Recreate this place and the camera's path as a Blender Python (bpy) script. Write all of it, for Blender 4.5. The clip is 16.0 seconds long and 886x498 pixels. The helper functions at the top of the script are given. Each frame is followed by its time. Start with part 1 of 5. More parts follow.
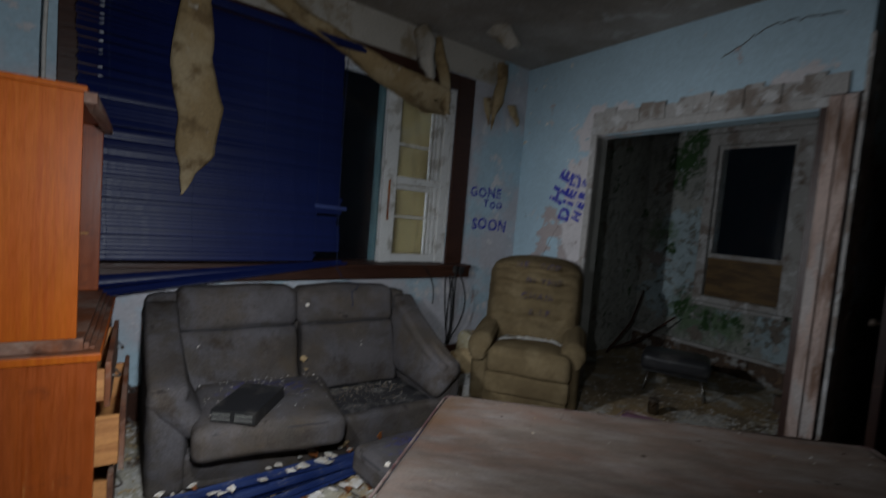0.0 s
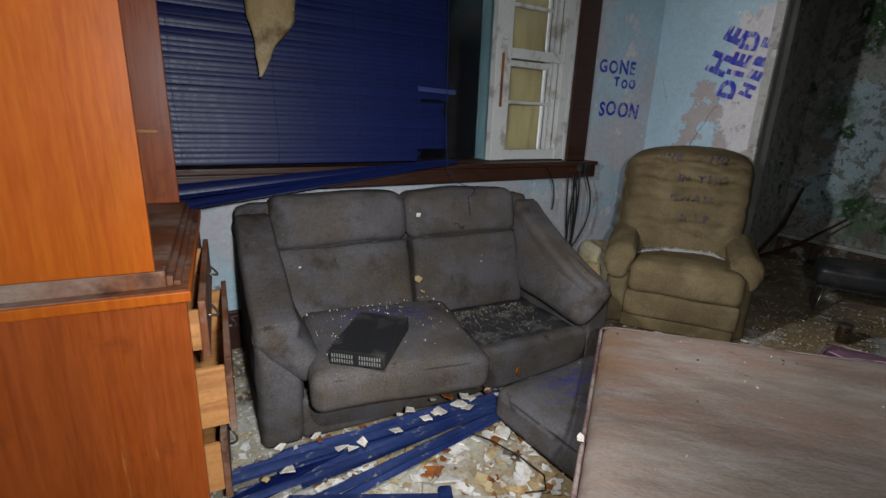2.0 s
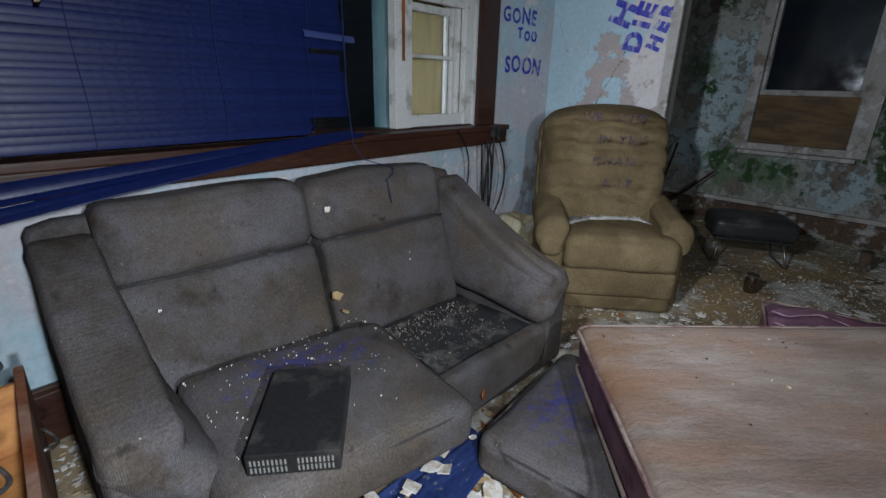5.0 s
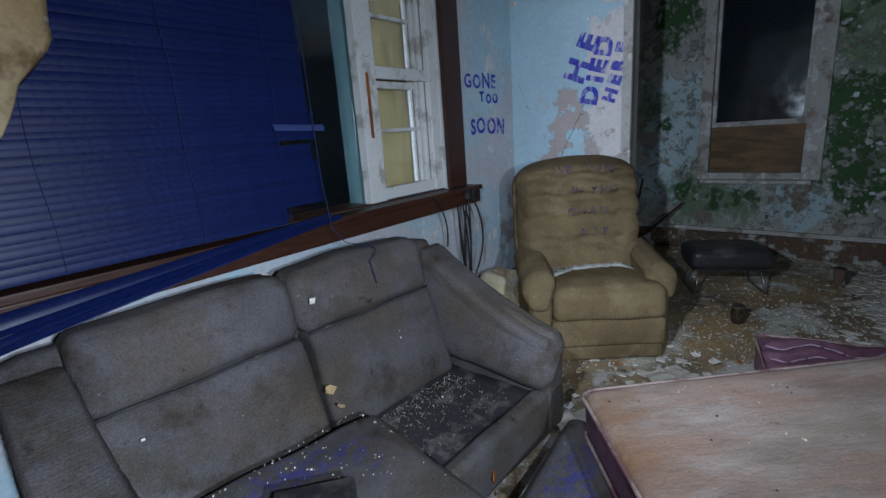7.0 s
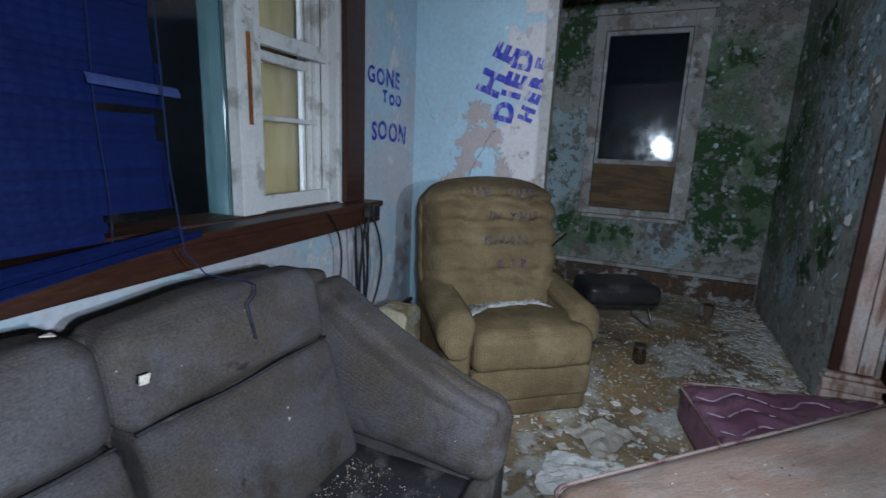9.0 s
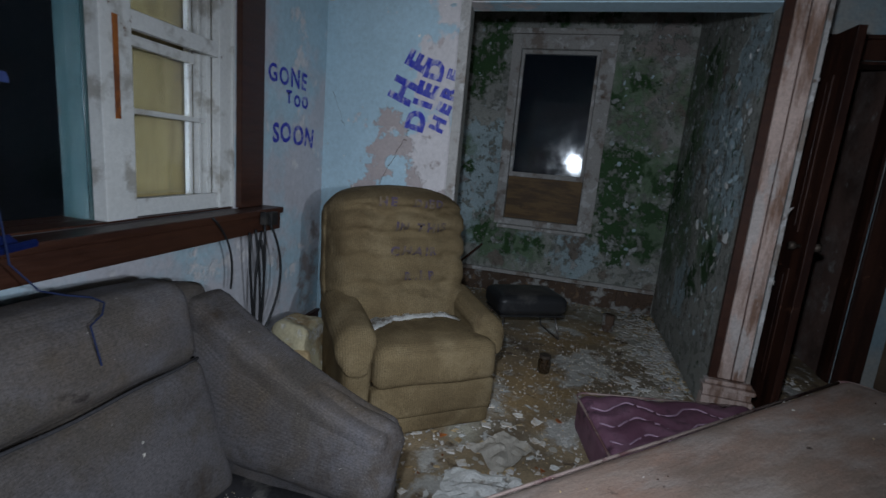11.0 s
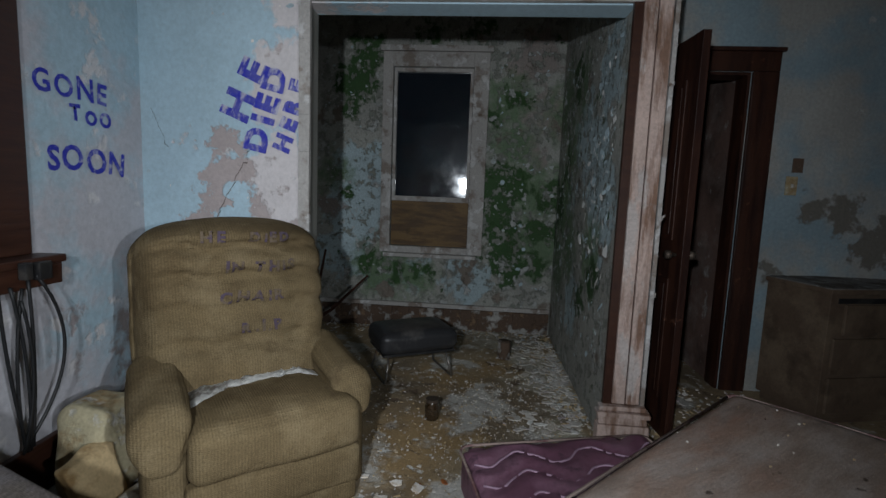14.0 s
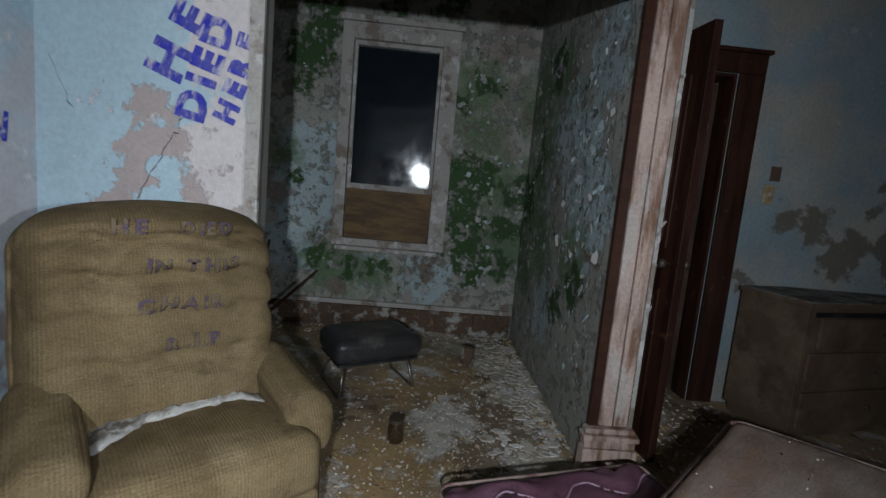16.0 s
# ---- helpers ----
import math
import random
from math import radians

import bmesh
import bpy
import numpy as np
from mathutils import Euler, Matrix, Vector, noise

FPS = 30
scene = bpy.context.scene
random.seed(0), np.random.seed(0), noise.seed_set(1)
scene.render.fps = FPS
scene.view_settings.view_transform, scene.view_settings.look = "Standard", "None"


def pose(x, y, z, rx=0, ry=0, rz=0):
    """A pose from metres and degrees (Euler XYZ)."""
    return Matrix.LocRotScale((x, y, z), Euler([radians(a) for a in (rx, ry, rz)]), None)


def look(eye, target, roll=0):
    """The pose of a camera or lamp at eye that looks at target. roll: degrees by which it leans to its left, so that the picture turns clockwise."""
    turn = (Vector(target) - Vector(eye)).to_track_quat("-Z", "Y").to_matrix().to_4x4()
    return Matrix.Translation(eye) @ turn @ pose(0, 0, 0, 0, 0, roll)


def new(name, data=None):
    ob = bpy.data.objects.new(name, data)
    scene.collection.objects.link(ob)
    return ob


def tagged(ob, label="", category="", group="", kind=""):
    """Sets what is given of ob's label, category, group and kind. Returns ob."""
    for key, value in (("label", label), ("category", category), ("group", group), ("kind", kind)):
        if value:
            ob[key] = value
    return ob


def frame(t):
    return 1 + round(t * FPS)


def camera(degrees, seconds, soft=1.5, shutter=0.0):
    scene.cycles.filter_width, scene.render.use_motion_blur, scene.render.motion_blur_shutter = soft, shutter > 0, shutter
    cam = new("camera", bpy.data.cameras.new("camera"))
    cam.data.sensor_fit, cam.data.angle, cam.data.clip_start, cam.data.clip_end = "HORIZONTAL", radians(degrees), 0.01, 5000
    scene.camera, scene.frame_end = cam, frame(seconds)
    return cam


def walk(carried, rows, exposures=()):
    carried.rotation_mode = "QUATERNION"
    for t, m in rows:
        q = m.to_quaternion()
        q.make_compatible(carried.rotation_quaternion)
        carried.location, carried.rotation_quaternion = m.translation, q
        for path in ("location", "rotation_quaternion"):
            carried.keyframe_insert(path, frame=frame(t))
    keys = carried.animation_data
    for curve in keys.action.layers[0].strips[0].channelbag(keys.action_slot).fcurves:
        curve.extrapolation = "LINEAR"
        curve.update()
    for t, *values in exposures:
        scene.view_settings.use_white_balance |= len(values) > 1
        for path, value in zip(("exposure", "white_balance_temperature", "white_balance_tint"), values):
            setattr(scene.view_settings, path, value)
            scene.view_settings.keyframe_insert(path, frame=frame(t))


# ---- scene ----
cam = camera(86.9, 16.0, shutter=0.5)
METRES, EYE, TILT, LEAN, TURN = 3.2, 1.349, 1.25, -1.81, -34.5
ROWS = [
    (0.0, 0.0, 0.0, 0.0, 0.25, -4.99, -2.9),
    (0.5, -0.019, 0.0593, -0.0207, 6.43, -12.23, -2.72),
    (1.0, -0.0569, 0.0944, -0.0309, 11.27, -14.86, -3.33),
    (1.5, -0.1049, 0.1422, -0.0286, 8.62, -16.27, -1.26),
    (2.0, -0.1246, 0.1848, -0.0385, 7.72, -16.8, -0.16),
    (2.5, -0.14, 0.235, -0.044, 6.45, -18.87, -0.12),
    (3.0, -0.1722, 0.2735, -0.0498, 5.02, -20.73, -0.38),
    (3.5, -0.1904, 0.3023, -0.0505, -0.23, -21.38, 0.33),
    (4.0, -0.1999, 0.3356, -0.0619, -5.77, -21.08, 1.85),
    (4.5, -0.213, 0.3513, -0.0589, -9.08, -21.35, -0.44),
    (7.0, -0.2246, 0.3826, -0.0164, -14.43, -15.6, 5.44),
    (7.5, -0.2234, 0.4042, -0.0243, -17.59, -13.69, 3.5),
    (8.0, -0.2324, 0.4761, -0.0359, -24.35, -13.83, 0.9),
    (8.5, -0.2429, 0.5478, -0.0407, -27.33, -12.37, 0.85),
    (9.0, -0.2415, 0.5718, -0.039, -31.09, -14.03, -1.44),
    (11.5, -0.183, 0.561, -0.0347, -42.27, -12.45, -2.56),
    (12.0, -0.1611, 0.5501, -0.0364, -45.6, -11.59, 0.85),
    (12.5, -0.1409, 0.5483, -0.0385, -50.49, -8.81, 0.0),
    (13.0, -0.112, 0.5641, -0.0449, -50.68, -8.37, -0.19),
    (13.5, -0.0805, 0.5893, -0.0525, -51.4, -9.16, -1.45),
    (14.0, -0.0657, 0.5953, -0.0454, -50.79, -8.83, -2.05),
    (14.5, -0.0559, 0.5954, -0.0402, -53.08, -8.04, -3.41),
    (15.0, -0.048, 0.6091, -0.0391, -55.3, -7.21, -5.65),
    (15.5, -0.0308, 0.6512, -0.0439, -55.22, -9.07, -4.44),
    (16.0, -0.0136, 0.6984, -0.0502, -57.62, -9.61, -5.25),
]
walk(cam, [(t, pose(0, 0, EYE, TILT, LEAN, TURN) @ pose(METRES * x, METRES * y, METRES * z, 90 + pitch, roll, yaw)) for t, x, y, z, yaw, pitch, roll in ROWS], exposures=[(0.0, -0.95, 6200, 10), (0.3, -0.5, 6250, 10), (0.7, -0.25, 6300, 10), (1.2, -0.1, 6400, 10), (2.5, -0.15, 6500, 10), (4.5, 0.0, 6200, 9), (7.0, 0.1, 5500, 8), (8.0, 0.25, 5500, 8), (9.2, 0.2, 5500, 8), (11.5, -0.3, 5900, 9), (13.0, 0.04, 6200, 9), (14.5, 0.2, 6200, 9), (16.0, 0.4, 6200, 9)])
from mathutils.bvhtree import BVHTree


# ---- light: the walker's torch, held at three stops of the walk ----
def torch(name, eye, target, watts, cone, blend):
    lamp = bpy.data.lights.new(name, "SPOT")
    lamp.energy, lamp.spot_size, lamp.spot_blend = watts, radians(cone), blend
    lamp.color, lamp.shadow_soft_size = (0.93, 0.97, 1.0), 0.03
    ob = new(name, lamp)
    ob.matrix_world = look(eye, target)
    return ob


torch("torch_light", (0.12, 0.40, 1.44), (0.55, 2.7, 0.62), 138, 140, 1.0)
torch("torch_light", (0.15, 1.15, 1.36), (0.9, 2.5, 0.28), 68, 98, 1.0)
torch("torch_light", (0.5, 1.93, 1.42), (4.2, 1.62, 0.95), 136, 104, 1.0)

world = bpy.data.worlds.new("night")
world.use_nodes = True
world.node_tree.nodes["Background"].inputs["Color"].default_value = (0.03, 0.04, 0.06, 1)
world.node_tree.nodes["Background"].inputs["Strength"].default_value = 0.05
scene.world = world


# ---- materials ----
def link(nt, a, b):
    nt.links.new(a, b)


def noise_node(nt, vec, scale, seed, detail=6, rough=0.6, stretch=(1, 1, 1)):
    mp = nt.nodes.new("ShaderNodeMapping")
    mp.inputs["Location"].default_value = (seed * 1.7, seed * -2.3, seed * 3.1)
    mp.inputs["Scale"].default_value = stretch
    link(nt, vec, mp.inputs["Vector"])
    nz = nt.nodes.new("ShaderNodeTexNoise")
    nz.inputs["Scale"].default_value, nz.inputs["Detail"].default_value = scale, detail
    nz.inputs["Roughness"].default_value = rough
    link(nt, mp.outputs["Vector"], nz.inputs["Vector"])
    return nz.outputs["Fac"]


def ranged(nt, value, a, b, c=0.0, d=1.0):
    mr = nt.nodes.new("ShaderNodeMapRange")
    for key, v in (("From Min", a), ("From Max", b), ("To Min", c), ("To Max", d)):
        mr.inputs[key].default_value = v
    link(nt, value, mr.inputs["Value"])
    return mr.outputs["Result"]


def calc(nt, op, a, b):
    mn = nt.nodes.new("ShaderNodeMath")
    mn.operation = op
    for k, v in enumerate((a, b)):
        if isinstance(v, (int, float)):
            mn.inputs[k].default_value = v
        else:
            link(nt, v, mn.inputs[k])
    return mn.outputs[0]


def blended(nt, fac, a, b, mode="MIX"):
    mx = nt.nodes.new("ShaderNodeMix")
    mx.data_type, mx.blend_type = "RGBA", mode
    for key, v in ((0, fac), (6, a), (7, b)):
        if isinstance(v, (int, float)):
            mx.inputs[key].default_value = v
        elif isinstance(v, tuple):
            mx.inputs[key].default_value = (*v, 1)
        else:
            link(nt, v, mx.inputs[key])
    return mx.outputs[2]


def surface(name, base, layers=(), rough=0.8, grain=(60, 0.25), bump=0.3, depth=0.01, metal=0.0, vary=0.0, spec=0.4, weave=None, stretch=(1, 1, 1), wrinkle=0.0, ribs=None):
    """A layered procedural surface. layers: (colour, scale, threshold, softness, seed, stretch, blobs); blobs are (x, y, z, r) in metres."""
    m = bpy.data.materials.new(name)
    m.use_nodes = True
    nt = m.node_tree
    bsdf = nt.nodes["Principled BSDF"]
    vec = nt.nodes.new("ShaderNodeTexCoord").outputs["Object"]
    col, height = base, None
    for lay in layers:
        lc, sc, th, so, seed = lay[:5]
        st = lay[5] if len(lay) > 5 and lay[5] else (1, 1, 1)
        nz = noise_node(nt, vec, sc, seed, 8, 0.62, st)
        if len(lay) > 6:
            best = None
            for bx, by, bz, br in lay[6]:
                dn = nt.nodes.new("ShaderNodeVectorMath")
                dn.operation = "DISTANCE"
                dn.inputs[1].default_value = (bx, by, bz)
                link(nt, vec, dn.inputs[0])
                part_in = calc(nt, "SUBTRACT", br, dn.outputs["Value"])
                best = part_in if best is None else calc(nt, "MAXIMUM", best, part_in)
            nz = calc(nt, "ADD", calc(nt, "MULTIPLY", calc(nt, "SUBTRACT", nz, 0.5), 0.7), best)
            th = 0.0
        mask = ranged(nt, nz, th - so, th + so)
        col = blended(nt, mask, col, lc)
        height = mask if height is None else calc(nt, "ADD", height, mask)
    fine = noise_node(nt, vec, grain[0], 5.3, 5, 0.65, stretch)
    broad = noise_node(nt, vec, 2.2, 9.1, 5, 0.6)
    shade = calc(nt, "MULTIPLY", ranged(nt, fine, 0.25, 0.75, 1 - grain[1], 1 + grain[1]), ranged(nt, broad, 0.3, 0.7, 1 - grain[1] * 0.6, 1 + grain[1] * 0.6))
    if ribs:
        axes = nt.nodes.new("ShaderNodeSeparateXYZ")
        link(nt, vec, axes.inputs[0])
        wob = calc(nt, "MULTIPLY", noise_node(nt, vec, 9, 4.4, 3, 0.5), 7.0)
        up = calc(nt, "SINE", calc(nt, "ADD", calc(nt, "MULTIPLY", axes.outputs[0], ribs[0]), wob), 0.0)
        cross = calc(nt, "SINE", calc(nt, "ADD", calc(nt, "MULTIPLY", axes.outputs[2], ribs[1]), calc(nt, "MULTIPLY", up, 1.5)), 0.0)
        shade = calc(nt, "MULTIPLY", shade, ranged(nt, calc(nt, "ADD", up, calc(nt, "MULTIPLY", cross, 0.8)), -1.8, 1.8, 0.84, 1.12))
    if vary:
        info = nt.nodes.new("ShaderNodeObjectInfo")
        shade = calc(nt, "MULTIPLY", shade, ranged(nt, info.outputs["Random"], 0, 1, 1 - vary, 1 + vary))
    comb = nt.nodes.new("ShaderNodeCombineXYZ")
    for k in range(3):
        link(nt, shade, comb.inputs[k])
    col = blended(nt, 1.0, col, comb.outputs[0], "MULTIPLY")
    link(nt, col, bsdf.inputs["Base Color"])
    bsdf.inputs["Metallic"].default_value = metal
    bsdf.inputs["Specular IOR Level"].default_value = spec
    link(nt, ranged(nt, fine, 0.2, 0.8, max(0.02, rough - 0.12), min(1, rough + 0.12)), bsdf.inputs["Roughness"])
    h = calc(nt, "MULTIPLY", fine, 0.5)
    if height is not None:
        h = calc(nt, "SUBTRACT", h, calc(nt, "MULTIPLY", height, 0.6))
    if wrinkle:
        h = calc(nt, "ADD", h, calc(nt, "MULTIPLY", noise_node(nt, vec, 16, 12.7, 4, 0.55), wrinkle))
        h = calc(nt, "ADD", h, calc(nt, "MULTIPLY", noise_node(nt, vec, 5, 3.7, 3, 0.5, (1, 1, 3)), wrinkle * 2))
    if weave:
        for axis, freq in enumerate(weave):
            if freq:
                sep = nt.nodes.new("ShaderNodeSeparateXYZ")
                link(nt, vec, sep.inputs[0])
                h = calc(nt, "ADD", h, calc(nt, "MULTIPLY", calc(nt, "SINE", calc(nt, "MULTIPLY", sep.outputs[axis], freq), 0.0), 0.14))
    bp = nt.nodes.new("ShaderNodeBump")
    bp.inputs["Strength"].default_value, bp.inputs["Distance"].default_value = bump, depth
    link(nt, h, bp.inputs["Height"])
    link(nt, bp.outputs["Normal"], bsdf.inputs["Normal"])
    return m


def clear_glass(name, tint=(0.9, 0.95, 1.0), rough=0.03):
    m = bpy.data.materials.new(name)
    m.use_nodes = True
    nt = m.node_tree
    bsdf = nt.nodes["Principled BSDF"]
    vec = nt.nodes.new("ShaderNodeTexCoord").outputs["Object"]
    dirt = noise_node(nt, vec, 9, 2.0, 6, 0.6)
    bsdf.inputs["Base Color"].default_value = (*tint, 1)
    bsdf.inputs["Transmission Weight"].default_value = 1.0
    bsdf.inputs["IOR"].default_value = 1.45
    link(nt, ranged(nt, dirt, 0.3, 0.7, rough, rough + 0.07), bsdf.inputs["Roughness"])
    return m


WHITE, BLUE, PINK, GREY = (0.62, 0.60, 0.60), (0.40, 0.53, 0.60), (0.50, 0.43, 0.42), (0.30, 0.30, 0.30)
M_WALL_N = surface("peeling_pale_wall", (0.50, 0.49, 0.52), [(BLUE, 1.3, 0.52, 0.05, 1.0), (WHITE, 5, 0.60, 0.03, 2.0), ((0.36, 0.32, 0.32), 3.0, 0.66, 0.02, 4.0), ((0.30, 0.26, 0.25), 6, 0.5, 0.04, 7.0, None, [(-0.12, 0, 0.52, 0.1), (-0.2, 0, 0.34, 0.08), (-0.06, 0, 0.75, 0.03)])], 0.7, (45, 0.14), 0.5)
M_WALL_E = surface("peeling_blue_wall", (0.42, 0.56, 0.64), [((0.62, 0.58, 0.58), 4, 0.40, 0.02, 3.0, None, [(3.22, 2.62, 1.3, 0.20), (3.22, 2.66, 1.75, 0.16), (3.22, 2.75, 1.0, 0.22), (3.22, 2.95, 0.8, 0.2), (3.22, 2.3, 2.25, 0.1), (3.22, 1.7, 2.28, 0.1), (3.22, 1.2, 2.28, 0.1), (3.22, 2.6, 2.2, 0.14)]), ((0.42, 0.36, 0.35), 7, 0.36, 0.015, 8.0, None, [(3.22, 2.98, 1.45, 0.07), (3.22, 3.0, 1.3, 0.09), (3.22, 3.08, 1.15, 0.1), (3.22, 2.86, 1.32, 0.06), (3.22, 2.82, 1.15, 0.07), (3.22, 3.15, 1.0, 0.1), (3.22, 3.22, 0.8, 0.1), (3.22, 2.7, 0.95, 0.06)]), (WHITE, 6, 0.66, 0.02, 5.0), (PINK, 5, 0.68, 0.02, 6.0)], 0.65, (45, 0.12), 0.6)
M_ALCOVE = surface("mouldy_green_wall", (0.33, 0.33, 0.30), [((0.38, 0.47, 0.50), 5, 0.0, 0.03, 2.0, None, [(5.16, 2.8, 1.4, 0.3), (5.16, 2.8, 1.05, 0.3), (5.16, 2.95, 0.7, 0.25), (5.16, 2.3, 0.5, 0.12), (5.16, 1.8, 0.45, 0.22), (5.16, 2.55, 0.42, 0.1), (3.8, 1.02, 1.5, 0.3), (3.6, 1.02, 1.2, 0.3), (4.2, 1.02, 1.7, 0.25), (4.6, 1.02, 1.3, 0.2), (4.3, 1.02, 0.5, 0.2), (3.6, 1.02, 1.95, 0.25)]),
    ((0.27, 0.235, 0.215), 6, 0.0, 0.03, 7.0, None, [(5.16, 1.15, 1.95, 0.2), (5.16, 1.3, 2.4, 0.22), (5.16, 1.25, 1.65, 0.12), (5.16, 3.1, 1.1, 0.1)]),
    ((0.13, 0.19, 0.11), 9, 0.0, 0.10, 3.0, None, [(5.16, 2.6, 0.55, 0.22), (5.16, 2.3, 0.45, 0.18), (5.16, 1.5, 2.05, 0.22), (5.16, 1.45, 1.75, 0.22), (5.16, 3.05, 1.4, 0.12), (5.16, 1.2, 1.3, 0.25), (5.16, 1.2, 0.8, 0.25), (4.8, 1.02, 1.2, 0.3), (4.9, 1.02, 2.0, 0.3), (4.9, 1.02, 0.7, 0.25), (4.5, 1.02, 0.9, 0.25), (4.3, 1.02, 2.0, 0.2), (4.6, 1.02, 1.6, 0.25), (3.8, 1.02, 0.9, 0.2)]),
    ((0.032, 0.078, 0.022), 8.0, 0.0, 0.03, 6.0, None, [(5.16, 1.55, 1.36, 0.19), (5.16, 1.42, 1.3, 0.17), (5.16, 1.56, 1.12, 0.17), (5.16, 1.5, 0.92, 0.19), (5.16, 1.46, 0.68, 0.17), (5.16, 1.42, 0.5, 0.08), (5.16, 1.16, 0.62, 0.12), (5.16, 1.14, 0.95, 0.13), (5.16, 1.06, 1.25, 0.13), (5.16, 1.62, 1.95, 0.07), (5.16, 1.4, 2.12, 0.07), (5.16, 2.85, 2.2, 0.18), (5.16, 2.9, 2.02, 0.12), (5.16, 2.75, 2.45, 0.16), (5.16, 2.2, 2.64, 0.12), (5.16, 1.75, 2.66, 0.1), (5.16, 2.95, 1.25, 0.05), (5.16, 2.7, 0.62, 0.09), (5.16, 2.45, 0.48, 0.08), (5.16, 2.2, 0.52, 0.05), (4.95, 1.02, 1.2, 0.16), (4.7, 1.02, 1.5, 0.12), (4.5, 1.02, 2.1, 0.15), (3.68, 1.02, 0.8, 0.12), (4.0, 1.02, 0.6, 0.1)]),
    ((0.046, 0.095, 0.035), 6, 0.65, 0.02, 9.0), ((0.42, 0.43, 0.42), 9, 0.61, 0.02, 4.0), ((0.22, 0.23, 0.20), 14, 0.57, 0.03, 14.0), ((0.20, 0.17, 0.14), 3, 0.63, 0.02, 11.0)], 0.7, (70, 0.3), 0.9)
M_WALL_C = surface("stained_grey_blue_wall", (0.24, 0.32, 0.36), [((0.34, 0.34, 0.32), 1.4, 0.5, 0.06, 2.0), ((0.16, 0.15, 0.13), 4.5, 0.40, 0.02, 6.0, None, [(4.11, -0.65, 1.15, 0.12), (4.11, -0.9, 1.05, 0.16), (4.11, -1.2, 1.1, 0.2), (4.11, -0.45, 1.22, 0.08), (4.11, -0.2, 0.85, 0.06), (4.11, -1.0, 1.35, 0.08)]), ((0.42, 0.43, 0.43), 6, 0.66, 0.03, 7.0)], 0.75, (50, 0.18), 0.5)
M_CEIL = surface("stained_plaster_ceiling", (0.34, 0.31, 0.28), [((0.22, 0.19, 0.16), 1.2, 0.5, 0.12, 3.0), ((0.42, 0.40, 0.38), 4, 0.63, 0.05, 5.0)], 0.85, (40, 0.2), 0.5)
M_FLOOR = surface("filthy_vinyl_floor", (0.33, 0.25, 0.15), [((0.46, 0.43, 0.34), 5, 0.0, 0.06, 3.0, None, [(0.05, 2.6, 0, 0.3), (0.0, 2.2, 0, 0.25), (0.3, 1.5, 0, 0.3), (0.7, 1.9, 0, 0.3), (0.5, 1.3, 0, 0.3), (3.7, 1.25, 0, 0.3), (4.3, 1.25, 0, 0.3), (4.9, 1.5, 0, 0.3), (3.2, 1.3, 0, 0.28), (2.6, 2.1, 0, 0.2)]), ((0.33, 0.225, 0.11), 4, 0.0, 0.07, 6.0, None, [(0.88, 1.75, 0, 0.16), (0.92, 1.6, 0, 0.15), (3.3, 1.9, 0, 0.32), (3.9, 1.85, 0, 0.3), (4.2, 1.55, 0, 0.16), (2.9, 2.0, 0, 0.2)]), ((0.19, 0.145, 0.095), 1.6, 0.54, 0.08, 1.0), ((0.50, 0.48, 0.44), 3.2, 0.57, 0.04, 2.0), ((0.13, 0.09, 0.06), 7, 0.63, 0.04, 4.0), ((0.62, 0.61, 0.58), 14, 0.62, 0.03, 5.0)], 0.75, (90, 0.3), 0.6)
M_BROWN = surface("dark_stained_wood", (0.052, 0.020, 0.011), [((0.035, 0.013, 0.008), 3, 0.5, 0.15, 1.0, (1, 1, 14)), ((0.2, 0.13, 0.09), 9, 0.72, 0.03, 4.0)], 0.45, (80, 0.25), 0.25, 0.004, stretch=(0.2, 1, 1))
M_CASING = surface("stripped_pinkish_casing", (0.50, 0.38, 0.33), [((0.22, 0.13, 0.09), 4, 0.54, 0.06, 1.0, (3, 3, 0.5)), ((0.50, 0.44, 0.41), 7, 0.58, 0.03, 2.0, (1, 1, 0.4)), ((0.10, 0.07, 0.05), 22, 0.70, 0.02, 3.0)], 0.75, (80, 0.25), 0.5)
M_TRIM = surface("flaking_grey_white_trim", (0.40, 0.38, 0.36), [((0.24, 0.20, 0.17), 5, 0.56, 0.04, 1.0), ((0.55, 0.54, 0.53), 8, 0.58, 0.03, 2.0), ((0.16, 0.11, 0.08), 10, 0.68, 0.02, 5.0)], 0.7, (70, 0.2), 0.6)
M_SASH = surface("chipped_white_sash_paint", (0.70, 0.70, 0.68), [((0.42, 0.40, 0.36), 7, 0.58, 0.05, 1.0), ((0.20, 0.12, 0.07), 14, 0.69, 0.02, 2.0)], 0.5, (60, 0.1), 0.4)
M_TEAL = surface("faded_teal_jamb_paint", (0.06, 0.115, 0.12), [((0.13, 0.19, 0.19), 6, 0.55, 0.05, 1.0, (1, 1, 0.3)), ((0.10, 0.10, 0.09), 12, 0.68, 0.03, 3.0)], 0.6, (60, 0.2), 0.4)
# stained plywood whose base is darkened to stand for light falling off in the alcove
M_PLY_DIM = surface("dimmed_stained_plywood", (0.17, 0.10, 0.035), [((0.09, 0.05, 0.02), 3, 0.52, 0.08, 1.0, (1, 1, 5)), ((0.05, 0.03, 0.015), 5, 0.66, 0.04, 3.0)], 0.6, (70, 0.25), 0.3, stretch=(1, 1, 4))
